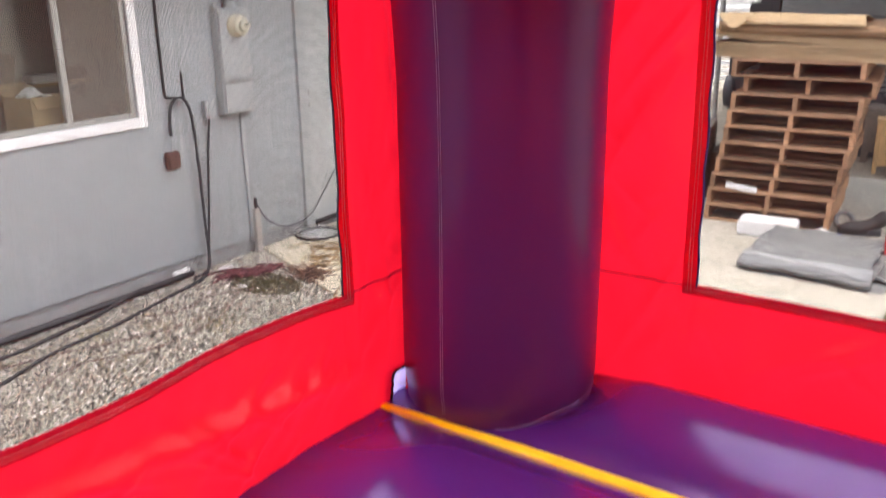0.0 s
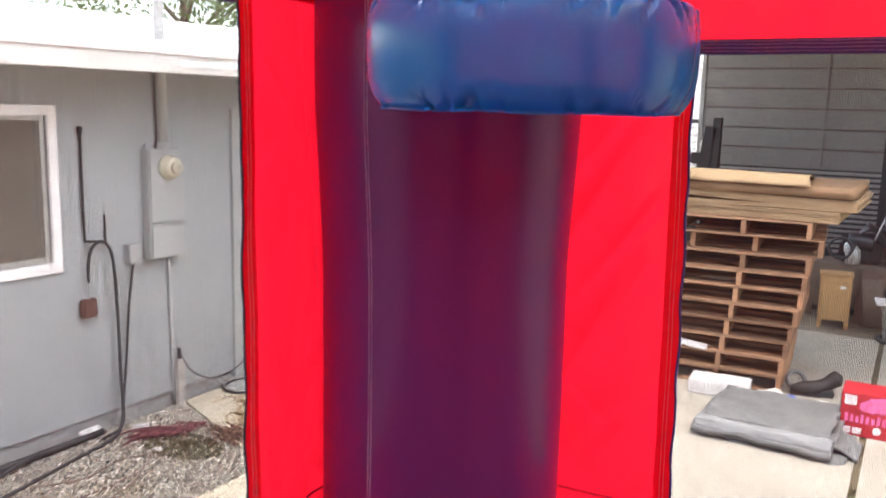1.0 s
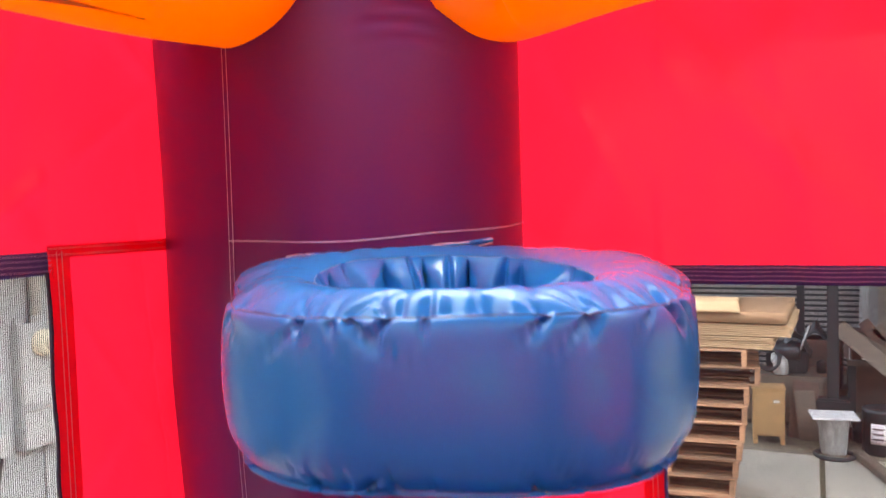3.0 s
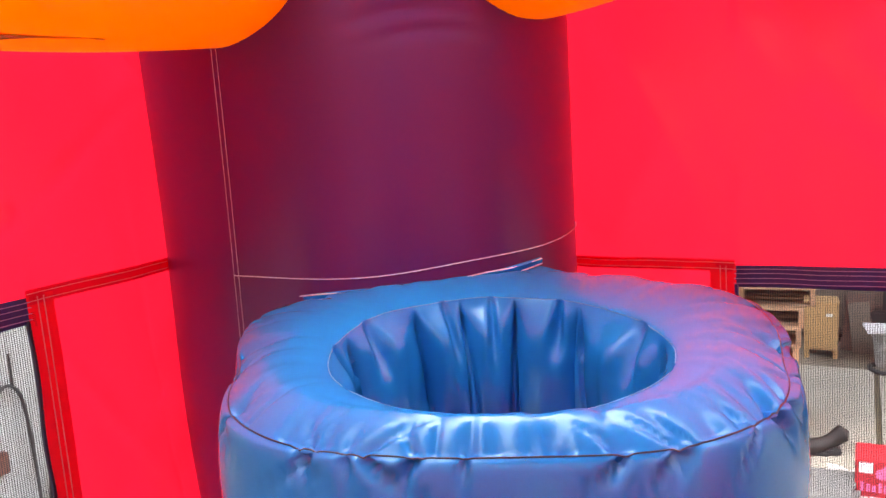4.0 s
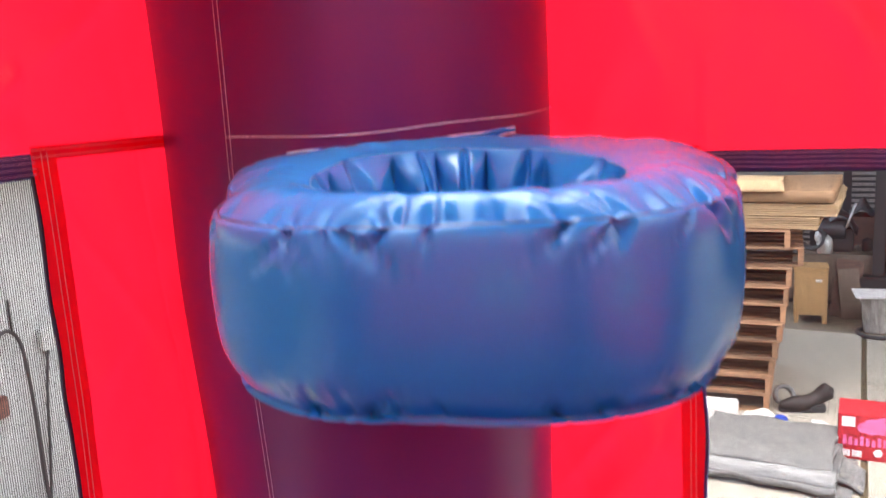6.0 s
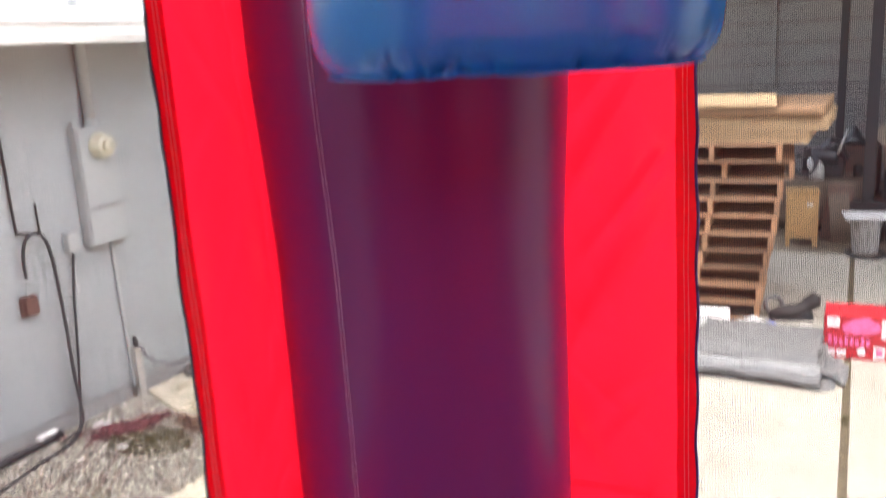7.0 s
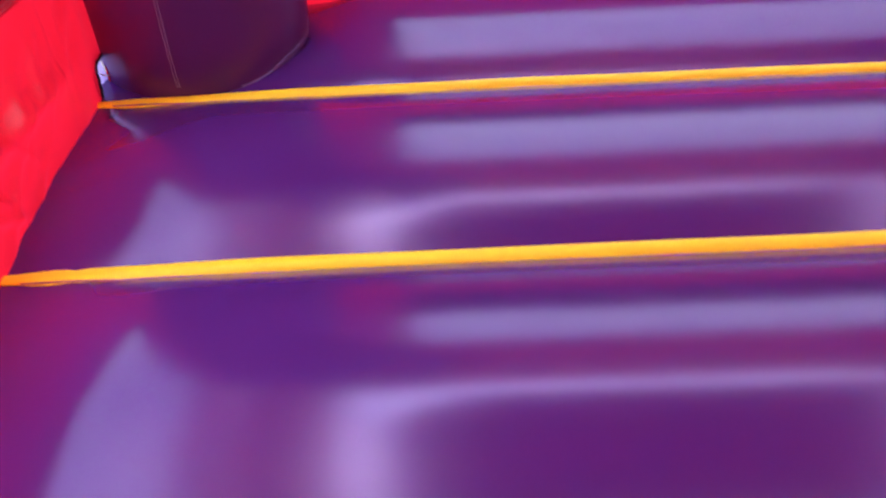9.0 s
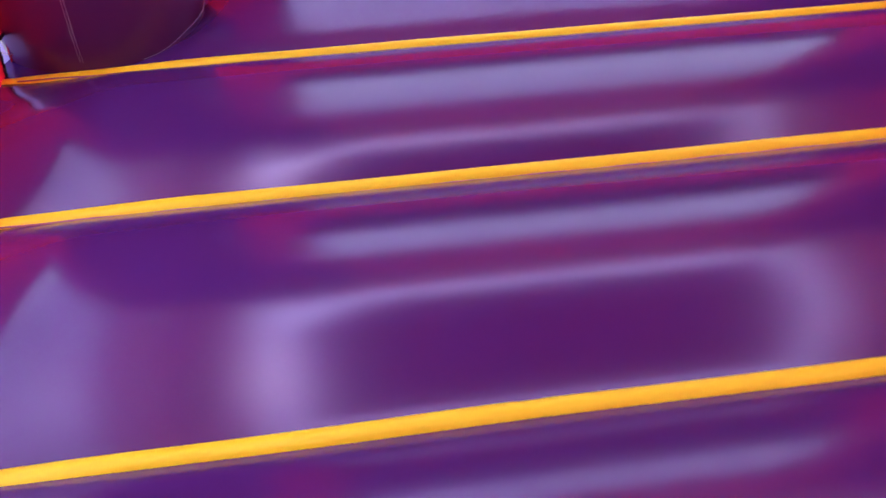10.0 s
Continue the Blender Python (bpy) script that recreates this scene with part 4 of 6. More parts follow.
for pts in (((-4.02, 2.0, 0.01), (-3.9, 2.5, 0.012), (-3.75, 2.85, 0.01), (-3.6, 3.3, 0.014), (-3.62, 3.7, 0.01)),
            ((-3.55, 2.3, 0.01), (-3.62, 2.6, 0.014), (-3.45, 3.0, 0.01), (-3.5, 3.5, 0.012), (-3.75, 3.9, 0.01)),
            ((-3.95, 3.2, 0.01), (-3.8, 3.45, 0.015), (-3.85, 3.75, 0.01), (-3.7, 4.0, 0.012))):
    tube(bm, spline(pts, 10), 0.0035, 5)
single("loose_wires", bm, BROWN_BOX, "thin brown wires lying on the gravel", "wire", smooth=True)

rnd = random.Random(14)
bm = bmesh.new()
for i in range(70):
    c = Vector((rnd.uniform(-0.22, 0.22), rnd.gauss(0, 0.042), rnd.uniform(0.008, 0.035)))
    d = Vector((rnd.uniform(0.6, 1), rnd.uniform(-0.6, 0.6), rnd.uniform(-0.15, 0.15))).normalized() * rnd.uniform(0.04, 0.11)
    tube(bm, spline([c - d, c + Vector((0, rnd.uniform(-0.02, 0.02), 0.01)), c + d], 3), rnd.uniform(0.003, 0.008), 5)
single("twig_heap", bm, MAROON, "heap of dark reddish twigs on the gravel", "twigs", -3.97, 4.20, 0.0, 66, kind="stuff")
single("white_offcut", a_box(-0.055, 0.055, -0.018, 0.018, 0.0, 0.02, 0.004), PAPER, "small white plastic offcut on the gravel", "offcut",
       -4.12, 4.12, 0.045, 55)
single("white_scrap", a_box(-0.03, 0.03, -0.02, 0.02, 0.0, 0.012, 0.004), PAPER, "white scrap on the gravel", "scrap", -3.80, 3.99, 0.006, 10)

# hose reel ring and tangled hose on the pad
reel = thing("hose_reel", "flat grey reel with a black rim lying on the pad", "hose reel", -4.19, 5.19, 0.022)
part("disc", a_lathe([(0.0, 0.004), (0.15, 0.004), (0.155, 0.012), (0.12, 0.016), (0.05, 0.02), (0.045, 0.03), (0.0, 0.03)], 36), CABINET, reel, "dull grey disc", smooth=True)
for k in range(3):
    part("coil", a_tube([((0.175 - 0.012 * k) * math.cos(a), (0.19 - 0.012 * k) * math.sin(a), 0.012 + 0.013 * (k % 2)) for a in span(0, 2 * math.pi, 47)][:-1],
                        0.010, 7, closed=True), BLACK_RUBBER if k != 1 else DULL_ALU, reel, smooth=True)
bm = bmesh.new()
rnd = random.Random(21)
for cx, cy, ra, rb, turn, n in ((-3.62, 4.72, 0.10, 0.13, 2.3, 9), (-3.66, 4.68, 0.12, 0.12, 0.4, 8), (-3.90, 5.00, 0.17, 0.07, 0.2, 9),
                                (-3.86, 4.97, 0.13, 0.06, 0.5, 8), (-3.72, 4.80, 0.16, 0.07, 2.0, 8), (-3.55, 4.62, 0.15, 0.10, 1.1, 9),
                                (-3.70, 4.62, 0.17, 0.09, 2.7, 9), (-3.50, 4.80, 0.08, 0.10, 0.8, 8), (-3.80, 4.86, 0.15, 0.08, 1.4, 8)):
    pts = []
    for i in range(n):
        a = i * 0.82
        px, py = ra * math.cos(a) + rnd.uniform(-0.012, 0.012), rb * math.sin(a) + rnd.uniform(-0.012, 0.012)
        pts.append((cx + px * math.cos(turn) - py * math.sin(turn), cy + px * math.sin(turn) + py * math.cos(turn), 0.009 + 0.003 * (i % 3)))
    tube(bm, spline(pts, 5), 0.0056, 5)
for pts in (((-3.60, 5.19, 0.009), (-3.45, 4.88, 0.009), (-3.325, 4.62, 0.009), (-3.143, 4.23, 0.009)),
            ((-3.14, 4.222, 0.008), (-3.0, 4.225, 0.006), (-2.80, 4.226, 0.006)),
            ((-3.14, 4.22, 0.008), (-3.05, 4.10, 0.006), (-2.98, 4.03, 0.006), (-2.79, 3.91, 0.006)),
            ((-3.844, 5.16, 0.009), (-3.74, 4.93, 0.009), (-3.66, 4.80, 0.012), (-3.56, 4.60, 0.010)),
            ((-4.12, 4.77, 0.009), (-4.10, 4.95, 0.009), (-3.88, 4.80, 0.010), (-3.70, 4.66, 0.012), (-3.58, 4.46, 0.014))):
    tube(bm, spline(pts, 8), 0.0056, 5)
for v in bm.verts:
    if v.co.x < -3.12:
        v.co.z += 0.018
single("garden_cord", bm, CORD, "loose loops of tan cord on the concrete pad", "cord", smooth=True)
single("cord_end", a_tube(spline([(-3.08, 3.63, 0.006), (-3.0, 3.47, 0.006), (-2.93, 3.30, 0.006)], 8), 0.0042, 5), CORD,
       "thin brown cord on the concrete edge", "cord", smooth=True)

# ================================================================ the house
house = thing("house", "single-storey house with grey painted wood siding and white trim", "house", HXW, 0, 0)
W0, W1, WZ0, WZ1 = 2.22, 3.70, 1.205, 2.115       # window opening in y and z
bm = bmesh.new()
D0, D1 = 5.315, 6.20
for y0, y1, z0, z1 in ((-7.0, W0, 0.115, 2.60), (W0, W1, 0.115, WZ0), (W0, W1, WZ1, 2.60), (W1, D0, 0.115, 2.60), (D0, D1, 2.10, 2.60), (D1, 9.5, 0.115, 2.60)):
    box(bm, -0.14, 0.0, y0, y1, z0, z1)
bmesh.ops.remove_doubles(bm, verts=bm.verts, dist=0.0005)
part("wall", bm, SIDING, house, "weathered grey-blue painted plywood siding")
part("foundation", a_box(-0.20, -0.022, -7.0, 9.5, -0.06, 0.117), FOUNDATION, house)
bm = bmesh.new()
for y0, y1, z0, z1 in ((W0 - 0.062, W1 + 0.062, WZ0 - 0.066, WZ0), (W0 - 0.062, W1 + 0.062, WZ1, WZ1 + 0.062), (W0 - 0.062, W0, WZ0, WZ1), (W1, W1 + 0.062, WZ0, WZ1)):
    box(bm, 0.0, 0.024, y0, y1, z0, z1, 0.004)
window = part("window", bm, TRIM_WHITE, house, "white-trimmed sliding window")
bm = bmesh.new()
for y0, y1, z0, z1 in ((W0, W1, WZ0, WZ0 + 0.035), (W0, W1, WZ1 - 0.03, WZ1), (W0, W0 + 0.03, WZ0 + 0.036, WZ1 - 0.031), (W1 - 0.035, W1, WZ0 + 0.036, WZ1 - 0.031), (3.195, 3.235, WZ0 + 0.036, WZ1 - 0.031)):
    box(bm, -0.055, -0.008, y0, y1, z0, z1, 0.004)
part("sash_frame", bm, DULL_ALU, window, "dull metal sash frame")
for y0, y1, x in ((W0 + 0.02, 3.20, -0.036), (3.23, W1 - 0.025, -0.026)):
    g = part("pane", a_box(x - 0.004, x, y0, y1, WZ0 + 0.025, WZ1 - 0.02), GLASS, window)
    g.visible_shadow = False
verts, faces = [], []
for k in range(int((W1 - 3.25) / 0.0028)):
    y = 3.245 + k * 0.0028
    verts.extend(((-0.014, y, WZ0 + 0.03), (-0.014, y + 0.0013, WZ0 + 0.03), (-0.014, y + 0.0013, WZ1 - 0.025), (-0.014, y, WZ1 - 0.025)))
for k in range(int((WZ1 - WZ0 - 0.06) / 0.0028)):
    z = WZ0 + 0.03 + k * 0.0028
    verts.extend(((-0.0142, 3.235, z), (-0.0142, W1 - 0.03, z), (-0.0142, W1 - 0.03, z + 0.0011), (-0.0142, 3.235, z + 0.0011)))
faces = [(4 * k, 4 * k + 1, 4 * k + 2, 4 * k + 3) for k in range(len(verts) // 4)]
me = bpy.data.meshes.new("insect_screen")
me.from_pydata(verts, [], faces)
part("insect_screen", me, SCREEN, window, "brown insect screen, murk of the reflecting pane in its colour", kind="stuff")
door = part("door", a_box(-0.075, -0.02, D0 + 0.02, D1 - 0.02, 0.075, 2.08, 0.004), DOOR_PAINT, house, "pale grey exterior door")
bm = bmesh.new()
for y0, y1, z0, z1 in ((D0 - 0.085, D0 + 0.02, 0.06, 2.17), (D1 - 0.02, D1 + 0.085, 0.06, 2.17), (D0 + 0.02, D1 - 0.02, 2.08, 2.17)):
    box(bm, -0.03, 0.03, y0, y1, z0, z1, 0.004)
part("door_trim", bm, CABINET, house)
for z in (1.18, 1.075):
    part("lock", a_lathe([(0.0, 0.02), (0.017, 0.018), (0.02, 0.0), (0.0, 0.0)], 14), DULL_ALU, door)
    bpy.context.view_layer.objects.active = None
    lk = [o for o in door.children][-1]
    lk.matrix_local = pose(-0.02, D0 + 0.075, z, 0, 90, 0)
part("sill", a_box(-0.09, 0.03, D0 + 0.02, D1 - 0.02, 0.055, 0.075), DARK_STEEL, house)
part("soffit", a_box(0.0, 0.53, -7.0, 9.5, 2.43, 2.45), FASCIA, house)
part("fascia", a_box(0.53, 0.56, -7.0, 9.5, 2.388, 2.53, 0.004), FASCIA, house, "white fascia board")
part("drip_edge", a_box(0.555, 0.575, -7.0, 9.5, 2.50, 2.545, 0.004), TRIM_WHITE, house)
part("fascia_patch", a_box(0.562, 0.568, 4.25, 5.2, 2.43, 2.47, 0.002), TRIM_WHITE, house)
SL = 0.155
part("roof", sheet("roof", span(0.57, -3.2, 24), span(-7.0, 9.5, 40), lambda x, y: (x, y, 2.54 + (0.57 - x) * SL + 0.004 * ripple(x, y, 0, 3)), thick=0.03),
     ROOFING, house, "bright white coated low-pitched roof")
# dim room behind the glass
bm = bmesh.new()
for a in ((-0.72, -0.62, 1.0, 5.0, 0.3, 2.44), (-0.72, -0.15, 1.0, 1.1, 0.3, 2.44), (-0.72, -0.15, 4.9, 5.0, 0.3, 2.44), (-0.72, -0.15, 1.0, 5.0, 0.25, 0.3), (-0.72, -0.15, 1.0, 5.0, 2.44, 2.5)):
    box(bm, *a)
part("room_lining", bm, ROOM, house, "dim brown room behind the window")
carton = thing("cardboard_box", "open cardboard box behind the window glass", "box", HXW - 0.26, 3.135, 1.06, 12)
bm = bmesh.new()
for a in ((-0.12, 0.12, -0.13, -0.12), (-0.12, 0.12, 0.12, 0.13), (-0.12, -0.11, -0.12, 0.12), (0.11, 0.12, -0.12, 0.12)):
    box(bm, *a, 0.0, 0.345)
box(bm, -0.11, 0.11, -0.12, 0.12, 0, 0.01)
part("body", bm, CARD, carton)
part("flap", a_box(0.0, 0.08, -0.12, 0.12, 0.0, 0.006, 0, pose(0.118, 0, 0.342, 0, 65, 0)), CARD, carton)
part("flap", a_box(-0.10, 0.0, -0.12, 0.12, 0.0, 0.006, 0, pose(-0.118, 0, 0.342, 0, 40, 0)), CARD, carton)
part("crumpled_paper", sheet("crumpled_paper", span(-0.08, 0.08, 14), span(-0.09, 0.09, 14),
                             lambda u, v: (u, v, 0.375 + 0.05 * ripple(u, v, 1, 18) - 3.5 * (u * u + v * v)), thick=0.002), PAPER, carton)
table = thing("window_table", "workbench under the window inside", "table", HXW - 0.38, 2.9, 0.34)
part("tabletop", a_box(-0.22, 0.20, -0.9, 0.9, 0.68, 0.72, 0.005), OLD_WOOD, table)
for sx in (-0.18, 0.16):
    for sy in (-0.85, 0.85):
        part("leg", a_box(sx - 0.03, sx + 0.03, sy - 0.03, sy + 0.03, 0.0, 0.68), OLD_WOOD, table)
for k, (y, lean, tw) in enumerate(((2.74, 12, 8), (2.92, -10, 4), (3.04, 22, -5), (2.60, 30, 3))):
    single("plank", a_box(-0.012, 0.012, -0.045, 0.045, 0.0, 1.35, 0.003, pose(0, 0, 0, lean, 2, tw)), CARD_LIGHT if k == 2 else PALE_TIMBER,
           "wooden plank leaning inside the room", "plank", HXW - 0.53 - 0.015 * k, y, 0.32, group="leaning planks")
single("bundle", a_box(-0.12, 0.12, -0.2, 0.2, 0.0, 0.14, 0.03), CARTON_BROWN, "brown bundle on the bench inside", "bundle", HXW - 0.40, 3.52, 1.06, 8)

# Shelf and two blocks added for faint whitish and reddish reflections in the pane.
shelf = thing("wall_shelf", "pale shelf added to carry the reflection smears of the pane", "shelf", HXW - 0.62, 3.45, 1.42)
part("board", a_box(0.0, 0.16, -0.26, 0.26, 0.0, 0.025, 0.004), CARD_LIGHT, shelf)
for y in (-0.2, 0.2):
    part("bracket", a_box(0.0, 0.13, y - 0.012, y + 0.012, -0.10, 0.0, 0.004), OLD_WOOD, shelf)
single("shelf_tray", a_box(-0.07, 0.07, -0.11, 0.11, 0, 0.05, 0.008), PAPER, "white block for a whitish reflection in the pane", "tray", HXW - 0.54, 3.38, 1.445)
single("shelf_tin", a_box(-0.06, 0.06, -0.08, 0.08, 0, 0.09, 0.01), RED_WOOD, "reddish block for a reddish reflection in the pane", "tin", HXW - 0.54, 3.60, 1.445)

# ---- electricity cabinet
cab = thing("meter_cabinet", "grey electricity meter cabinet on the house wall", "meter cabinet", HXW, 4.545, 1.125)
part("body", a_box(0.0, 0.078, -0.147, 0.147, 0.0, 0.765, 0.006), CABINET, cab)
part("upper_cover", a_box(0.078, 0.087, -0.138, 0.140, 0.262, 0.755, 0.004), CABINET, cab)
cover = part("lower_cover", a_box(0.078, 0.090, -0.138, 0.140, 0.012, 0.238, 0.004), CABINET, cab)
bm = bmesh.new()
box(bm, 0.090, 0.097, -0.130, 0.134, 0.236, 0.246, 0.003)
for y in (-0.05, 0.045):
    box(bm, 0.090, 0.101, y - 0.011, y + 0.011, 0.238, 0.256, 0.003)
part("latch", bm, DULL_ALU, cover)
meter = part("meter", a_lathe([(0.0, 0.0), (0.083, 0.0), (0.083, 0.018), (0.074, 0.024), (0.070, 0.066), (0.060, 0.080), (0.0, 0.082)], 28), CREAM, cab,
             "round cream meter", smooth=True)
meter.matrix_local = pose(0.086, 0.012, 0.640, 0, 90, 0)
face = part("dial", a_lathe([(0.0, 0.0), (0.044, 0.0), (0.041, 0.028), (0.036, 0.034), (0.0, 0.034)], 24), CREAM, meter, smooth=True)
face.matrix_local = pose(0, 0, 0.078)
slot = part("display", a_box(-0.007, 0.007, -0.021, 0.021, 0.0, 0.002), DARK_STEEL, meter)
slot.matrix_local = pose(-0.010, 0, 0.1125)
knob = part("lock_tab", a_box(-0.010, 0.010, -0.012, 0.026, 0.0, 0.03, 0.004), CREAM, meter)
knob.matrix_local = pose(0, 0.050, 0.06)
part("hub", a_lathe([(0.042, 0.0), (0.042, 0.03), (0.032, 0.04), (0.032, 0.06), (0.0, 0.06)], 18), CABINET, cab).matrix_local = pose(0.042, 0.010, 0.764)
part("corner_lug", a_box(0.02, 0.05, -0.142, -0.11, 0.765, 0.80, 0.006), CABINET, cab)
single("riser_conduit", a_tube([(0, 0, 0), (0, 0, 2.6)], 0.036, 14), CABINET, "grey conduit rising from the meter through the roof", "conduit", HXW + 0.042, 4.555, 1.94, smooth=True)
single("lower_conduit", a_tube(spline([(0, 0, 1.06), (0, 0.005, 0.7), (0, 0.012, 0.4), (0, 0.02, 0.0)], 8), 0.013, 8), DOOR_PAINT,
       "thin painted conduit below the meter", "conduit", HXW + 0.013, 4.604, 0.065, smooth=True)
jb = thing("junction_box", "small grey junction box on the siding", "junction box", HXW, 4.282, 1.125)
part("body", a_box(0, 0.055, -0.042, 0.042, 0, 0.125, 0.006), CABINET, jb)
part("lid", a_box(0.055, 0.062, -0.045, 0.045, -0.003, 0.128, 0.003), CABINET, jb)
single("feed_cable", a_tube(spline([(0.03, 4.285, 1.12), (0.03, 4.24, 0.85), (0.035, 4.20, 0.5), (0.05, 4.15, 0.2), (0.09, 4.10, 0.03), (0.15, 3.9, 0.012)], 10), 0.0085, 8),
       BLACK_RUBBER, "thin dark cable dropping from the junction box", "cable", HXW, 0, 0, smooth=True)
single("wall_pipe", a_tube(spline([(0.015, 3.925, 2.02), (0.015, 3.925, 1.7), (0.015, 3.928, 1.35), (0.02, 3.945, 1.312), (0.03, 4.0, 1.305)], 8), 0.009, 8),
       DARK_STEEL, "thin dark pipe on the siding", "pipe", HXW, 0, 0, smooth=True)
single("pipe_cap", a_lathe([(0.0, 0.0), (0.016, 0.0), (0.016, 0.04), (0.0, 0.045)], 12), DARK_STEEL, "pipe end cap on the siding", "pipe cap", HXW + 0.018, 3.925, 2.005)
single("short_rod", a_tube([(0, 0, 0), (0, 0, 0.2)], 0.007, 8), DARK_STEEL, "short upright rod on the siding", "rod", HXW + 0.012, 4.085, 1.27)
single("black_hose", a_tube(spline([(0.035, 3.928, 1.045), (0.04, 3.925, 1.15), (0.045, 3.95, 1.26), (0.05, 4.02, 1.305), (0.05, 4.085, 1.25), (0.05, 4.115, 1.1), (0.05, 4.13, 0.75),
                                    (0.06, 4.125, 0.4), (0.10, 4.10, 0.12), (0.20, 3.95, 0.02), (0.29, 3.57, 0.012), (0.42, 3.02, 0.012), (0.47, 2.6, 0.012), (0.62, 2.18, 0.012),
                                    (0.9, 1.5, 0.012)], 10), 0.011, 10), BLACK_RUBBER, "black hose looped on the wall and trailing over gravel", "hose", HXW, 0, 0, smooth=True)
bb = thing("alarm_box", "small rusty brown box on the siding", "box", HXW, 3.925, 0.81)
part("body", a_box(0, 0.05, -0.055, 0.055, 0, 0.125, 0.01), BROWN_BOX, bb)
part("lid", a_box(0.05, 0.058, -0.045, 0.045, 0.012, 0.112, 0.004), BROWN_BOX, bb)
part("lead", a_tube([(0.03, 0.0, 0.125), (0.035, 0.003, 0.24)], 0.006, 6), CABINET, bb)
single("drain_pipe", a_tube(spline([(0.10, 1.0, 0.035), (0.11, 2.4, 0.035), (0.10, 3.2, 0.033), (0.08, 3.95, 0.033)], 8), 0.024, 10), BLACK_PLASTIC,
       "black pipe lying along the foot of the wall", "pipe", HXW, 0, 0, smooth=True)
single("second_hose", a_tube(spline([(0.24, 1.6, 0.014), (0.29, 2.37, 0.014), (0.25, 2.75, 0.016), (0.18, 3.1, 0.02), (0.11, 3.5, 0.06)], 8), 0.013, 8), BLACK_RUBBER,
       "black hose on the gravel", "hose", HXW, 0, 0, smooth=True)
single("bracket", a_box(-0.02, 0.02, -0.07, 0.07, 0, 0.022, 0.004), TRIM_WHITE, "small pale metal bracket on the gravel", "bracket", HXW + 0.07, 3.86, 0.055, 4)
POST_GREY = surface("bleached grey wood", (0.44, 0.41, 0.37), (0.34, 0.31, 0.28), 0.85, 6, (4, 4, 1), 0.3, 30)
stake = thing("faucet_post", "short grey post with a tap and wire", "post", HXW + 0.05, 4.645, 0.0)
part("post", a_box(-0.02, 0.02, -0.028, 0.028, 0.0, 0.36, 0.004), POST_GREY, stake)
part("tap", a_tube([(0, 0, 0.34), (0, 0, 0.44)], 0.014, 8), DARK_STEEL, stake)
part("wire", a_tube(spline([(0.0, 0.0, 0.41), (0.04, 0.08, 0.25), (0.06, 0.28, 0.15), (0.05, 0.55, 0.18), (0.02, 0.75, 0.32), (0.0, 0.95, 0.5)], 8), 0.005, 6), BLACK_RUBBER, stake)

# ================================================================ the stack of pallets
PW, PD, PH = 1.016, 1.22, 0.140
board_x = to_mesh("deck_board", a_box(-PW / 2, PW / 2, -0.045, 0.045, 0, 0.013, 0.002))
stringer = to_mesh("stringer", a_box(-0.019, 0.019, 0, PD, 0, 0.113, 0.002))


def make_pallet(label):
    p = thing("pallet", label, "pallet", group="stack of pallets")
    for x in (-PW / 2 + 0.019, 0.0, PW / 2 - 0.019):
        part("stringer", stringer, WOOD_SIDE, p).matrix_local = pose(x, 0, 0.0135)
    for k in range(7):
        part("deck_board", board_x, WOOD, p).matrix_local = pose(0, 0.046 + k * (PD - 0.092) / 6, 0.1268)
    for k in range(4):
        part("deck_board", board_x, WOOD, p).matrix_local = pose(0, 0.046 + k * (PD - 0.092) / 3, 0.0)
    return p


rnd = random.Random(4)
first = make_pallet("worn reddish-brown wooden pallet in a tall stack")
RIGHT = [-0.64, -0.63, -0.61, -0.585, -0.555, -0.535, -0.515, -0.50, -0.43, -0.515]
TURN = 5.0
for k, xr in enumerate(RIGHT):
    tw = TURN + rnd.uniform(-1.3, 1.3)
    back = 0.10 if k == 8 else rnd.uniform(-0.01, 0.02)
    m = Matrix.Translation((xr, 7.55 + back, k * PH)) @ pose(0, 0, 0, 0, rnd.uniform(-0.15, 0.15), tw) @ Matrix.Translation((-PW / 2, 0, 0))
    if k == 0:
        first.matrix_world = m
    else:
        c = copy_thing(first, m)
        if k == 9:
            tagged(c, "pale newer wooden pallet on top of the stack")
        if k == 8:
            tagged(c, "dark red wooden pallet set back in the stack")

# ---- cardboard sheets on the pallets
TOPZ = len(RIGHT) * PH


def card_sheet(name, material, label, x0, x1, y0, y1, z0, z1, lift=0.0, curl=0.0, seed=0):
    """A flat bundle; lift raises its west end, curl rolls the front edge up."""
    def f(u, v):
        x = x0 + (x1 - x0) * u
        y = y0 + (y1 - y0) * v
        return (x, y, z0 + lift * (1 - u) ** 3 + 0.008 * ripple(x + seed, y, 0, 2) + curl * math.exp(-((1 - v) / 0.35) ** 2))
    a = sheet(name, span(0, 1, 30), span(0, 1, 18), f, thick=-(z1 - z0))
    return single(name, a, material, label, "cardboard", 0, 0, 0, 0)


z = TOPZ + 0.004
rnd = random.Random(41)
for k in range(12):
    low = k < 6
    x0, x1 = (-1.80, -0.335) if low else (-1.76, -0.215)
    card_sheet("flattened_carton", CARD, "flattened brown cardboard carton bundled on the pallets", x0 + rnd.uniform(-0.02, 0.02), x1 + rnd.uniform(-0.012, 0.012),
               7.60 + rnd.uniform(-0.006, 0.006), 8.75, z, z + 0.0125, seed=k * 0.15 if low else 7 + k * 0.15, lift=0.05 if k > 7 else 0.0)
    z += 0.0150 if k != 5 else 0.020
CX0, CX1, CZ = -1.66, -0.555, z + 0.094


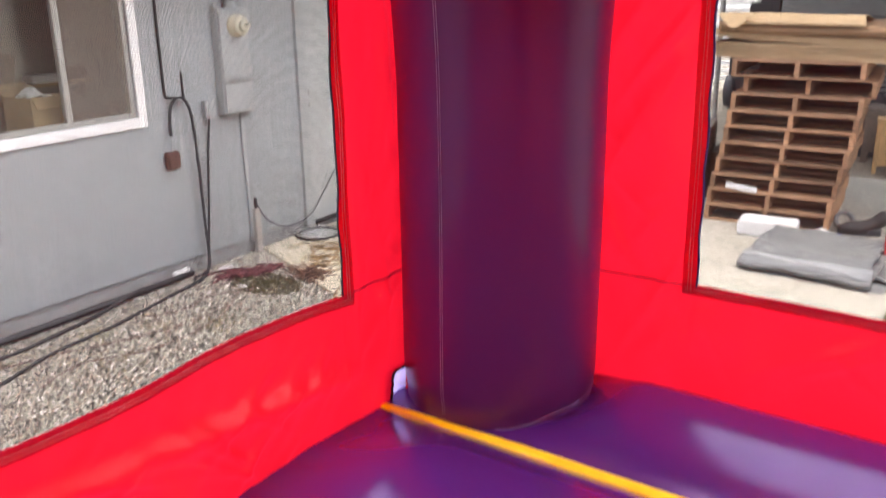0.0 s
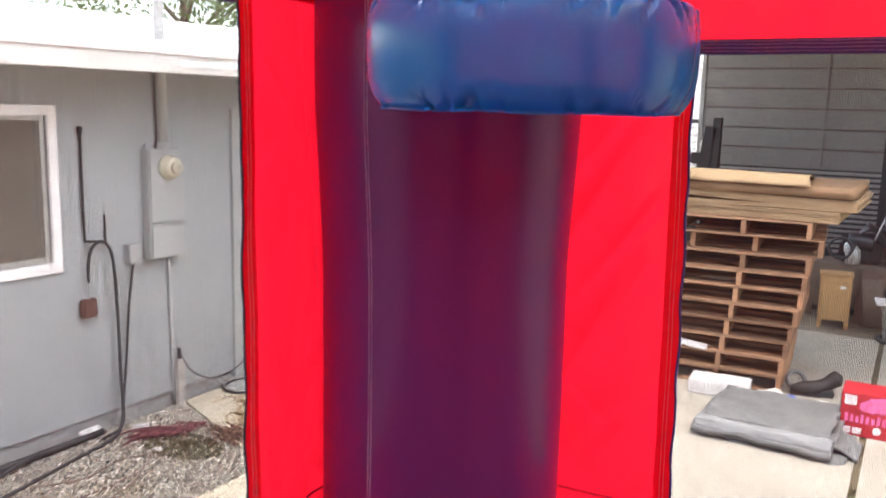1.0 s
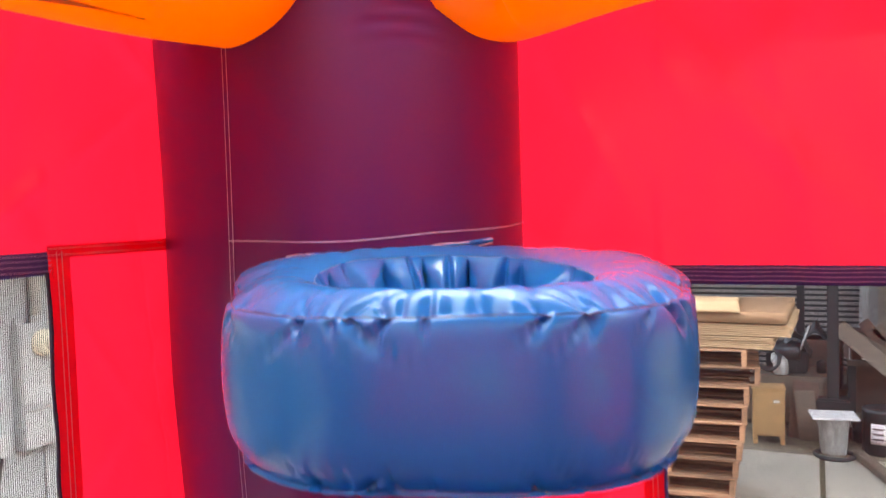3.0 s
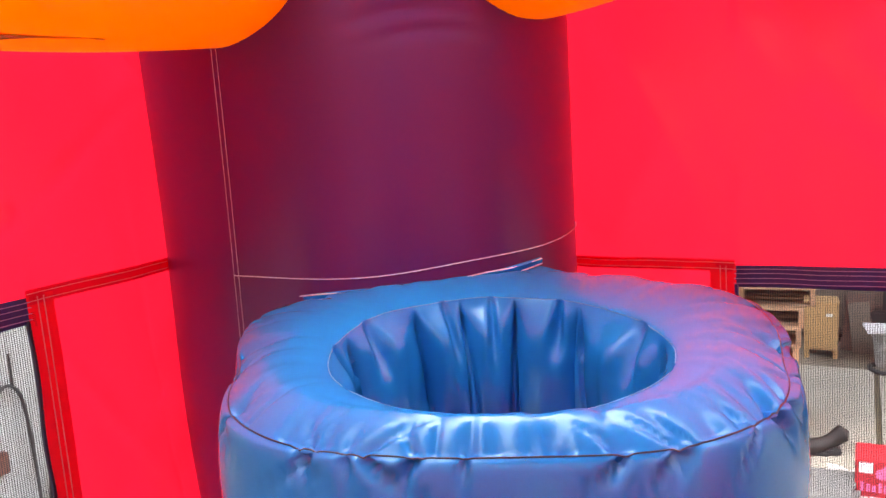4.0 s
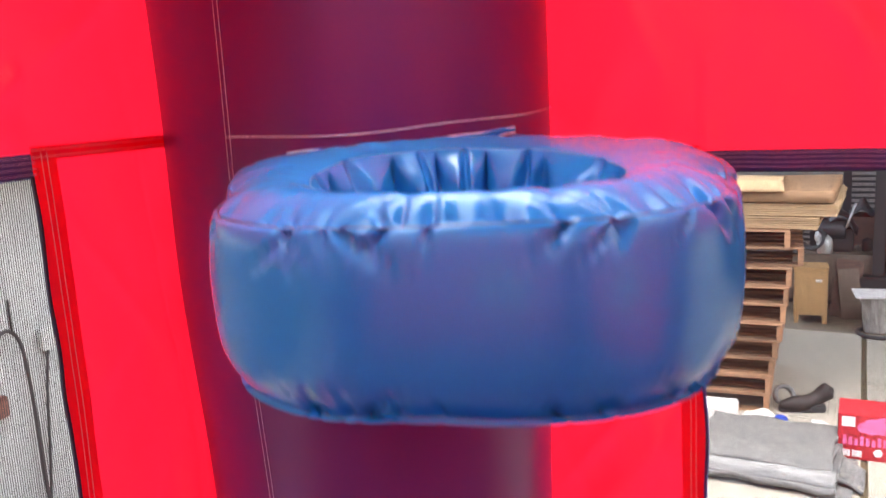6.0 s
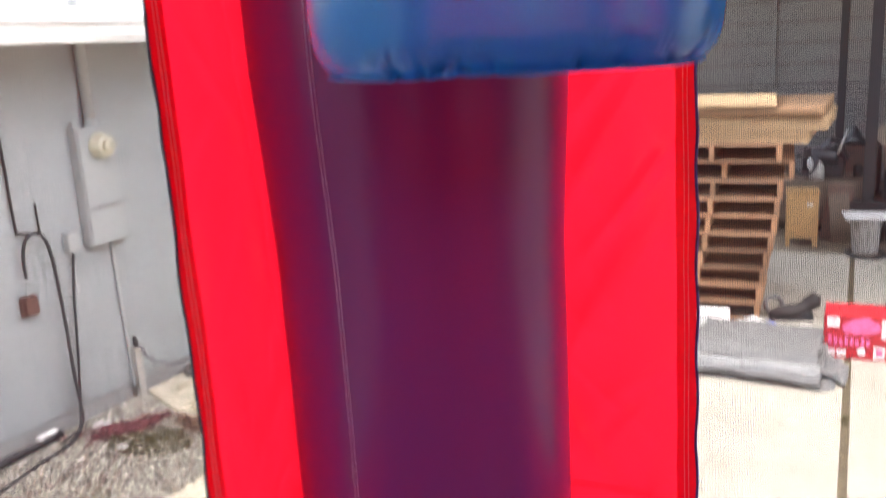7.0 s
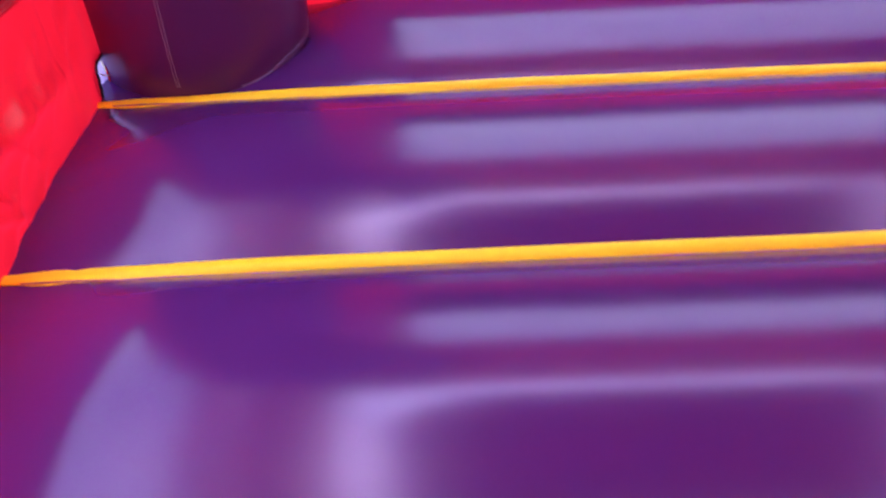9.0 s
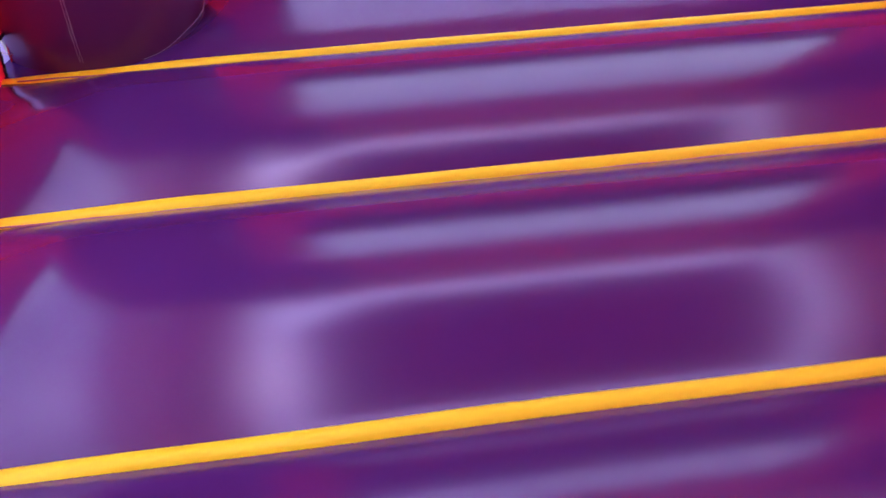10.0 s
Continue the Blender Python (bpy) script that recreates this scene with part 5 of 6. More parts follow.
def curled(u, v):
    """The front edge hangs down, the sheet bends up over it and lies back."""
    x = CX0 + (CX1 - CX0) * u + 0.05 * (v < 0.2) * (1 - v / 0.2) * (1 - u) - 0.10 * u ** 6 * v
    if v < 0.2:
        k = v / 0.2
        return (x, 7.545 + 0.045 * k + 0.012 * ripple(x, 0, 3, 3), CZ + 0.082 * k ** 0.8 * (1 - 0.12 * u))
    k = (v - 0.2) / 0.8
    return (x, 7.59 + 0.95 * k, CZ + 0.082 * (1 - 0.12 * u) + 0.006 * math.sin(math.pi * k) - 0.09 * k * k + 0.004 * ripple(x, k, 8, 3))


top_card = thing("curled_cardboard", "pale sheet of cardboard with bent edges on the bundle", "cardboard")
part("sheet", sheet("sheet", span(0, 1, 30), span(0, 0.2, 5) + span(0.24, 1, 16), curled, thick=0.006), CARD_LIGHT, top_card)
part("end_flap", sheet("end_flap", span(0, 1, 12), span(0, 1, 8),
                       lambda u, v: (CX0 - 0.04 + 0.31 * u, 7.535 - 0.05 * math.sin(math.pi * u) * v,
                                     CZ + 0.086 - v * 0.125 * (1 - abs(2 * u - 0.95) ** 1.3) - 0.012 * u), thick=0.005), CARD_LIGHT, top_card, "folded pale triangular flap")
card_sheet("cardboard_sheet", DARK_CARD, "bent brown cardboard sheet near the top of the stack", -1.70, -0.235, 7.58, 8.6, z + 0.010, z + 0.088, lift=0.02, curl=0.01, seed=5)
single("torn_cardboard", sheet("torn_cardboard", span(-0.2, 0.2, 20), span(-0.3, 0.3, 10),
                               lambda u, v: (u, v + 0.05 * math.sin(u * 20), 0.05 * math.sin(u * 6) + 0.02 * ripple(u, v, 0, 8)), thick=0.006), CARD_LIGHT,
       "torn flap of cardboard hanging at the stack's end", "cardboard", -1.84, 7.85, TOPZ + 0.12)
single("white_slip", a_box(-0.13, 0.13, -0.004, 0.004, 0, 0.05, 0, pose(0, 0, 0, 0, 6, 0)), PAPER, "white paper slip stuck between pallets", "paper slip", -1.36, 7.478, 0.296, 5)

# ---- things on the concrete in front
mat = thing("folded_mat", "folded grey woven mat lying on the concrete", "mat", -0.56, 6.25, 0.0, -1)


def mat_layer(x0, x1, y0, y1, z, th, seed, slope=0.0):
    def f(u, v):
        x = x0 + (x1 - x0) * u + 0.02 * ripple(v * 2, seed, 0, 2)
        y = y0 + (y1 - y0) * v + 0.03 * ripple(u * 2, seed, 1, 2) + slope * u
        roll = math.exp(-(v / 0.10) ** 2)
        return (x, y, z + 0.02 * ripple(x * 1.5, y * 1.5, seed, 2.5) + 0.012 * ripple(x, y, seed, 7) - 0.035 * roll)
    return sheet("mat_layer", span(0, 1, 40), span(0, 1, 26), f, thick=-th)


part("bottom_layer", mat_layer(-0.46, 0.54, 0.02, 0.62, 0.03, 0.03, 2.0), MAT, mat)
part("middle_layer", mat_layer(-0.45, 0.46, 0.01, 0.70, 0.065, 0.035, 4.0), MAT, mat)
part("top_layer", mat_layer(-0.40, 0.42, 0.16, 0.80, 0.125, 0.03, 7.0), MAT, mat)


def fold(u, a):
    r = 0.062 + 0.012 * ripple(u * 2, a, 0, 2.4)
    return (-0.43 + 0.88 * u, 0.085 + 0.9 * r * math.cos(a) + 0.02 * ripple(u * 3, 0, 5, 2), 0.072 + r * math.sin(a) + 0.006 * ripple(u, a, 3, 9))


part("rolled_fold", sheet("rolled_fold", [2 * math.pi * i / 28 for i in range(28)], span(0, 1, 44), lambda a, u: fold(u, a), wrap_u=True), MAT_SHINE, mat, "silvery rolled front fold")
part("side_flap", sheet("side_flap", span(0, 1, 16), span(0, 1, 16), lambda u, v: (0.40 + 0.20 * u, 0.14 + 0.40 * v, 0.07 - 0.05 * u + 0.03 * math.sin(8 * v + 3 * u)), thick=0.02), MAT, mat)

single("white_carton", a_box(-0.23, 0.23, -0.13, 0.13, 0, 0.12, 0.012), PAPER, "crumpled white carton beside the pallets", "carton", -1.06, 7.31, 0.0, 6)
for k, (x, y, rz, w) in enumerate(((-0.69, 7.26, -8, 0.11), (-0.20, 7.20, 5, 0.12), (-0.02, 7.35, 14, 0.10))):
    single("paper_sheet", sheet("paper_sheet", span(-w, w, 10), span(-0.09, 0.09, 8), lambda u, v: (u, v, 0.003 + 0.10 * abs(ripple(u, v, k + 0.4, 5)) + 0.16 * (v + 0.09)), thick=0.002), PAPER,
           "loose white paper on the concrete", "paper", x, y + 0.06, 0.0, rz, group="loose papers")
GREY_ROLL = surface("grey tape", (0.14, 0.135, 0.13), (0.09, 0.085, 0.08), 0.6, 15)
BROWN_BLACK = surface("worn dark leather", (0.020, 0.015, 0.013), (0.012, 0.009, 0.008), 0.65, 14, bump=0.3)
boot = thing("work_boot", "worn dark brown boot lying on the concrete", "boot", -0.40, 7.70, 0.0, 12)
part("upper", a_tube(spline([(-0.18, -0.03, 0.040), (-0.09, -0.03, 0.052), (0.01, -0.01, 0.066), (0.09, 0.02, 0.098), (0.15, 0.03, 0.140), (0.20, 0.035, 0.165)], 6),
                     lambda t: (0.030 + 0.030 * min(1.0, 4 * t) + 0.006 * math.sin(9 * t)) * (1 - 0.75 * smooth01((t - 0.86) / 0.14)), 14), BROWN_BLACK, boot, smooth=True)
part("sole", a_box(-0.19, 0.06, -0.075, 0.025, 0.0, 0.022, 0.008), BLACK_RUBBER, boot)
part("heel", a_box(0.03, 0.14, -0.06, 0.04, 0.0, 0.055, 0.010), BLACK_RUBBER, boot)

single("tape_ring", a_lathe([(0.055, 0.0), (0.080, 0.0), (0.084, 0.02), (0.080, 0.05), (0.055, 0.05), (0.05, 0.025), (0.055, 0.0)], 24), GREY_ROLL, "grey roll leaning by the pallets", "roll",
       -0.55, 7.80, 0.105, 0, smooth=True).matrix_world = pose(-0.56, 7.74, 0.082, 62, 0, 25)
single("blue_cap", a_lathe([(0.0, 0.0), (0.048, 0.0), (0.048, 0.055), (0.04, 0.066), (0.0, 0.066)], 20), BLUE_CAP, "bright blue plastic cap", "cap", -0.53, 7.33, 0.0)

# printed red carton
rb = thing("red_carton", "red printed carton with pink and white artwork", "carton", -0.13, 6.90, 0.0, 2)
part("body", a_box(0, 0.62, 0, 0.30, 0, 0.31, 0.004), BOX_RED, rb)
part("dark_end", a_box(-0.003, 0.0, 0.004, 0.296, 0.004, 0.306), PRINT_GREY, rb)


def printed(x0, x1, z0, z1, material, off=-0.002, name="print_patch"):
    part(name, a_box(x0, x1, off, off + 0.0015, z0, z1), material, rb)


printed(0.02, 0.10, 0.225, 0.295, PRINT_WHITE)
bm = bmesh.new()
for i, (x, zz, r) in enumerate(((0.20, 0.235, 0.055), (0.26, 0.245, 0.06), (0.15, 0.225, 0.035), (0.31, 0.24, 0.04))):
    lathe(bm, [(0.0, 0.0), (r, 0.0), (r, 0.0012 + 0.0006 * i), (0.0, 0.0012 + 0.0006 * i)], 20, x, zz)
pp = part("print_bloom", bm, PRINT_PINK, rb, "pink printed shape")
pp.matrix_local = pose(0, -0.0012, 0, 90, 0, 0)
printed(0.355, 0.40, 0.16, 0.295, PRINT_WHITE)
printed(0.41, 0.49, 0.15, 0.295, PRINT_PINK)
printed(0.50, 0.56, 0.02, 0.29, PRINT_GREY)
for k in range(8):
    printed(0.03 + 0.034 * k, 0.052 + 0.034 * k, 0.10, 0.165 - 0.01 * (k % 3), PRINT_PINK, -0.002, "print_line")
printed(0.02, 0.075, 0.02, 0.065, PRINT_WHITE)
printed(0.085, 0.145, 0.02, 0.065, PRINT_WHITE)
printed(0.315, 0.385, 0.015, 0.105, PRINT_WHITE)
printed(0.33, 0.37, 0.04, 0.085, PRINT_PINK, -0.0035)
printed(0.40, 0.48, 0.02, 0.12, PRINT_GREY)
printed(0.515, 0.55, 0.04, 0.10, PRINT_WHITE, -0.0035)
printed(0.515, 0.55, 0.15, 0.2, PRINT_WHITE, -0.0035)
for (x, zz) in ((0.24, 0.06),):
    part("print_seal", a_lathe([(0.0, 0.0), (0.03, 0.0), (0.03, 0.0012), (0.0, 0.0012)], 6), PRINT_WHITE, rb).matrix_local = pose(x, -0.0012, zz, 90, 0, 0)
tc = thing("folded_carton", "narrow folded tan cardboard trough lying on the concrete", "carton", 0.62, 6.42, 0.0, -12)
part("base", a_box(0, 0.125, 0, 0.60, 0, 0.006, 0, pose(0, 0, 0.002, 2, 0, 0)), CARTON_BROWN, tc)
part("side", a_box(0, 0.005, 0, 0.60, 0, 0.085, 0, pose(-0.004, 0, 0.004, 2, -9, 0)), CARTON_BROWN, tc)
part("side", a_box(0, 0.005, 0.02, 0.56, 0, 0.07, 0, pose(0.125, 0, 0.004, 2, 14, 0)), CARTON_BROWN, tc)
part("end_flap", a_box(0.004, 0.121, -0.10, 0, 0, 0.005, 0, pose(0, 0, 0.006, 3, 0, 4)), CARTON_BROWN, tc)
single("black_sack", sheet("black_sack", [2 * math.pi * i / 24 for i in range(24)], span(0.02, 1, 12),
                           lambda a, t: ((0.2 + 0.05 * ripple(math.cos(a), math.sin(a), t, 2)) * math.sin(math.pi * t) ** 0.6 * math.cos(a),
                                         0.16 * math.sin(math.pi * t) ** 0.6 * math.sin(a), 0.26 * t), wrap_u=True), BLACK_RUBBER, "black sack beside the cartons", "sack", 0.97, 6.70, 0.0)

# ================================================================ the open shed
SY = 14.5
shed = thing("shed", "open grey shed with lap siding and steel posts", "shed", 0, 0, 0)
LAP = 0.30
row = to_mesh("siding_board", a_box(-3.20, 7.0, -0.012, 0.012, 0, LAP - 0.018, 0.003))
for k in range(9):
    part("siding_board", row, SHED_WALL, shed).matrix_local = pose(0, SY - 0.01, 1.42 + k * LAP, 2, 0, 0)
rib = to_mesh("ribbed_sheet", a_box(-3.0, 7.0, -0.010, 0.010, 0, 0.046, 0.008))
for k in range(18):
    part("ribbed_sheet", rib, SHED_RIB, shed).matrix_local = pose(0, SY - 0.028, 0.02 + k * 0.078, 0, 0, 0)
# Dark panel added behind the ribs as the shade in their grooves.
part("rib_backing", a_box(-3.0, 7.0, SY - 0.012, SY - 0.006, 0.0, 1.415), DARK_STEEL, shed)
# Wall coloured dark so the slits between siding boards show as shade lines.
part("back_wall", a_box(-3.22, 7.1, SY + 0.02, SY + 0.12, -0.02, 4.2), RED_WOOD, shed)
part("side_wall", a_box(7.1, 7.2, 9.5, SY + 0.12, -0.02, 4.2), SHED_WALL, shed)
# Out of view; its front edge is carried forward only to shade the concrete.
part("roof", a_box(-3.4, 7.4, 7.6, SY + 0.3, 4.2, 4.28), DARK_STEEL, shed)
part("batten", a_box(-1.43, -1.39, SY - 0.06, SY - 0.02, 1.45, 4.1), SHED_WALL, shed)
part("corner_batten", a_box(-3.26, -3.20, SY - 0.05, SY + 0.1, 0, 4.2), SHED_RIB, shed)
part("post", a_box(-0.035, 0.075, 10.62, 10.72, -0.004, 4.2, 0.01, pose(0, 0, 0, 0, 0, 0)), DARK_STEEL, shed, "dark steel post")
part("post", a_box(-0.42, -0.33, 12.46, 12.56, -0.004, 4.2, 0.008), DARK_STEEL, shed, "dark steel post")
part("post", a_box(4.9, 5.05, 10.62, 10.74, -0.004, 4.2, 0.01), DARK_STEEL, shed, "dark steel post")
part("base_plate", a_box(-0.15, 0.19, 10.54, 10.82, -0.004, 0.42, 0.02), DARK_STEEL, shed)

# forklift mast standing at the back
fl = thing("forklift_mast", "black forklift mast at the back of the yard", "forklift", -2.95, 13.7, 0)
part("mast_rail", a_box(0.12, 0.24, -0.06, 0.06, 0, 2.15, 0.01), DARK_STEEL, fl)
part("mast_rail", a_box(-0.42, -0.24, -0.06, 0.06, 0, 1.98, 0.01, pose(0.15, 0, 0, 0, 8, 0)), DARK_STEEL, fl)
part("carriage", a_box(-0.20, 0.12, -0.05, 0.05, 1.45, 1.62, 0.02), DARK_STEEL, fl)
part("cylinder", a_tube([(-0.02, 0, 0.3), (-0.02, 0, 1.8)], 0.04, 10), DULL_ALU, fl)
part("counterweight", a_box(-0.5, 0.3, 0.15, 1.0, 0.25, 1.2, 0.06), DARK_STEEL, fl)
for sx in (-0.45, 0.25):
    w = part("wheel", a_lathe([(0.0, -0.09), (0.16, -0.09), (0.26, -0.07), (0.27, 0.0), (0.26, 0.07), (0.16, 0.09), (0.0, 0.09)], 20), BLACK_RUBBER, fl, smooth=True)
    w.matrix_local = pose(sx, 0.3, 0.27, 0, 90, 0)

# louvred fence and white wall further off
lf = thing("louvre_fence", "white slatted fence behind the yard", "fence", -4.6, 16.2, 0)
slat = to_mesh("slat", a_box(-1.6, 1.6, -0.012, 0.012, 0, 0.085, 0.004))
for k in range(14):
    part("slat", slat, TRIM_WHITE, lf).matrix_local = pose(0, 0, 0.15 + k * 0.135, 18, 0, 0)
for x in (-1.6, 0.0, 1.6):
    part("post", a_box(x - 0.04, x + 0.04, 0.0, 0.08, -0.06, 2.1), DARK_STEEL, lf)
part("top_rail", a_box(-1.64, 1.64, -0.02, 0.06, 2.02, 2.10), DARK_STEEL, lf)
for x in (-3.10, -3.62):
    single("thin_pole", a_tube([(0, 0, -0.06), (0, 0, 4.4)], 0.035, 10), SHED_RIB, "thin grey steel pole", "pole", x, 12.2, 0, group="thin poles")
wb = thing("white_building", "plain white building beyond the fence", "building", -7.5, 24, 0)
part("wall", a_box(-6, 5.2, 0, 5, -0.06, 3.4), WHITE_WALL, wb)
part("roof", a_box(-6.2, 5.4, -0.2, 5.2, 3.4, 3.55), ROOFING, wb)

# plywood cabinet
pc = thing("plywood_cabinet", "small yellow plywood cabinet on short legs", "cabinet", -0.590, 10.30, -0.004, 7)
part("body", a_box(-0.155, 0.155, -0.13, 0.14, 0.085, 0.560, 0.004), PLYWOOD, pc)
for sx in (-0.132, 0.132):
    for sy in (-0.108, 0.118):
        part("leg", a_box(sx - 0.022, sx + 0.022, sy - 0.022, sy + 0.022, 0.0, 0.085), PLYWOOD, pc)
part("door", a_box(-0.145, 0.145, -0.139, -0.13, 0.10, 0.545, 0.003), PLYWOOD, pc)
part("top_board", a_box(-0.165, 0.165, -0.145, 0.15, 0.560, 0.580, 0.004), PLYWOOD, pc)
single("paper_tag", a_box(-0.03, 0.03, -0.002, 0.0, 0, 0.03), PAPER, "white paper tag on the cabinet", "tag", -0.50, 10.165, 0.43, 7)

# bucket with a board on it
GALVANISED = surface("dull galvanised steel", (0.46, 0.45, 0.42), (0.20, 0.18, 0.155), 0.5, 14, (3, 3, 0.6), metallic=0.3, amount=1.0)
bk = thing("bucket", "grubby grey metal bucket with a board on top", "bucket", 0.03, 10.06, -0.004)
part("pail", a_lathe([(0.0, 0.0), (0.118, 0.0), (0.122, 0.02), (0.142, 0.34), (0.148, 0.35), (0.148, 0.37), (0.136, 0.37), (0.115, 0.03), (0.0, 0.03)], 28), GALVANISED, bk, smooth=True)
part("handle", a_tube([(0.15 * math.cos(a), -0.02 - 0.10 * math.sin(a), 0.33 - 0.10 * math.sin(a)) for a in span(0, math.pi, 14)], 0.004, 6), DULL_ALU, bk)
single("white_board", a_box(-0.21, 0.21, -0.17, 0.17, 0, 0.02, 0.003), PAPER, "white board lying on the bucket", "board", 0.03, 10.04, 0.367, 10)
single("hose_loop", a_tube([((0.18 + 0.01 * math.sin(3 * a)) * math.cos(a), 0.17 * math.sin(a), 0.02) for a in span(0, 2 * math.pi, 40)][:-1], 0.022, 8, closed=True), BLACK_RUBBER,
       "black rubber ring round the bucket's foot", "rubber ring", 0.05, 9.92, -0.004, smooth=True)
dr = thing("drum", "black plastic drum with a pale label", "drum", 0.46, 10.22, -0.004)
part("shell", a_lathe([(0.0, 0.0), (0.165, 0.0), (0.175, 0.02), (0.175, 0.40), (0.182, 0.41), (0.182, 0.44), (0.16, 0.45), (0.0, 0.45)], 30), BLACK_PLASTIC, dr, smooth=True)


def drum_label(u, v):
    a = radians(-125 + 45 * u)
    return (0.178 * math.cos(a), 0.178 * math.sin(a), 0.12 + 0.20 * v)


part("label", sheet("label", span(0, 1, 8), span(0, 1, 2), drum_label, thick=0.001), PRINT_WHITE, dr, "pale printed label")
for k in range(3):
    part("label_bar", sheet("label_bar", span(0.15, 0.85, 6), span(0.2 + 0.25 * k, 0.3 + 0.25 * k, 1),
                            lambda u, v: tuple(Vector(drum_label(u, v)) * 1.0 + Vector((0, -0.003, 0))), thick=0.001), PRINT_GREY, dr)
single("timber", a_box(-0.05, 0.05, -0.55, 0.55, 0, 0.07, 0.006), OLD_WOOD, "grey weathered timber lying on the floor", "timber", 0.42, 9.45, 0.0, 18)

# machine with a motor, behind the cabinet
single("brown_hardboard", a_box(-0.13, 0.13, -0.012, 0.012, 0, 0.60, 0.004, pose(0, 0, 0, -14, 4, 0)), RED_WOOD, "dark brown hardboard leaning on the bench", "board", -0.29, 10.50, -0.004, -6)
single("grey_hardboard", a_box(-0.10, 0.10, -0.012, 0.012, 0, 0.52, 0.004, pose(0, 0, 0, -12, -5, 0)), OLD_WOOD, "grey weathered board leaning on the bench", "board", -0.20, 10.44, -0.004, 9)
mc = thing("engine", "greasy black engine on a wooden bench", "engine", -0.45, 10.95, 0.62)
part("block", a_box(-0.20, 0.14, -0.14, 0.16, 0.0, 0.24, 0.03), DARK_STEEL, mc)
cyl = part("cylinder", a_lathe([(0.0, -0.13), (0.09, -0.13), (0.10, -0.11), (0.10, 0.11), (0.09, 0.13), (0.0, 0.13)], 20), BLACK_PLASTIC, mc, smooth=True)
cyl.matrix_local = pose(0.02, -0.10, 0.24, 0, 90, 0)
part("cover", a_lathe([(0.0, 0.0), (0.075, 0.0), (0.07, 0.05), (0.03, 0.07), (0.0, 0.07)], 18), DULL_ALU, mc, smooth=True).matrix_local = pose(-0.08, -0.14, 0.16, 70, 0, 0)
for k in range(4):
    part("fin", a_box(-0.19, -0.04, -0.12 + 0.04 * k, -0.10 + 0.04 * k, 0.24, 0.31), DARK_STEEL, mc)
bn = thing("bench", "rough dark wooden bench in the shed", "bench", -0.40, 11.0, -0.004)
part("benchtop", a_box(-0.55, 0.45, -0.3, 0.3, 0.56, 0.62, 0.006), OLD_WOOD, bn)
for sx in (-0.5, 0.4):
    for sy in (-0.26, 0.26):
        part("leg", a_box(sx - 0.035, sx + 0.035, sy - 0.035, sy + 0.035, 0, 0.56), OLD_WOOD, bn)
part("apron", a_box(-0.5, 0.4, -0.29, -0.27, 0.12, 0.56), OLD_WOOD, bn)
tank = thing("fuel_tank", "pale grey round tank on the greasy engine", "tank", -0.495, 10.74, 0.62)
part("drum", a_lathe([(0.0, 0.0), (0.07, 0.0), (0.078, 0.02), (0.08, 0.10), (0.07, 0.15), (0.04, 0.19), (0.0, 0.205)], 22), GALVANISED, tank, smooth=True)
part("cap", a_lathe([(0.0, 0.20), (0.028, 0.20), (0.028, 0.225), (0.0, 0.228)], 14), DARK_STEEL, tank)
single("lever", a_tube([(-0.295, 10.72, 0.90), (-0.21, 10.74, 1.16)], 0.011, 8), DULL_ALU, "bare metal lever on the engine", "lever", smooth=True)
hood = thing("engine_hood", "black bent metal hood over the engine", "hood", -0.36, 10.95, 0.62)
part("cover", sheet("cover", span(-1, 1, 14), span(-1, 1, 10), lambda u, v: (0.17 * u, 0.16 * v, 0.24 + 0.20 * (1 - abs(u) ** 1.6) - 0.05 * v * v + 0.03 * ripple(u, v, 3, 3)), thick=0.01), BLACK_PLASTIC, hood)
part("stand", a_box(-0.13, 0.13, -0.12, 0.12, 0.0, 0.24, 0.02), DARK_STEEL, hood)
single("wooden_crate", a_box(-0.20, 0.20, -0.2, 0.2, 0, 0.56, 0.008), RED_WOOD, "reddish wooden crate in the shed", "crate", -0.10, 11.9, 0.30, -4)
single("crate_base", a_box(-0.3, 0.3, -0.25, 0.25, 0, 0.30, 0.008), OLD_WOOD, "dark wooden box in the shed", "box", -0.12, 11.9, -0.004, 4)
single("black_cloth", sheet("black_cloth", span(-1, 1, 22), span(-1, 1, 14), lambda u, v: (0.23 * u, 0.21 * v, 0.006 + 0.20 * math.exp(-((u + 0.35) / 0.30) ** 2) * (1 - 0.6 * v * v) + 0.04 * abs(ripple(u, v, 0, 5))), thick=0.008), BLACK_RUBBER,
       "black cloth heaped on the wooden crate", "cloth", -0.10, 11.9, 0.862)
single("dark_tarp", sheet("dark_tarp", span(-1, 1, 24), span(-1, 1, 18), lambda u, v: (0.42 * u, 0.3 * v, 0.34 * (1 - u * u) * (1 - 0.8 * v * v) + 0.05 * ripple(u, v, 0, 4)), thick=0.01), BLACK_RUBBER,
       "dark crumpled tarp over clutter", "tarp", -0.95, 11.3, 0.35)
single("clutter_table", a_box(-0.6, 0.6, -0.3, 0.3, 0, 0.36, 0.01), DARK_STEEL, "dark low steel table", "table", -0.95, 11.3, -0.004)
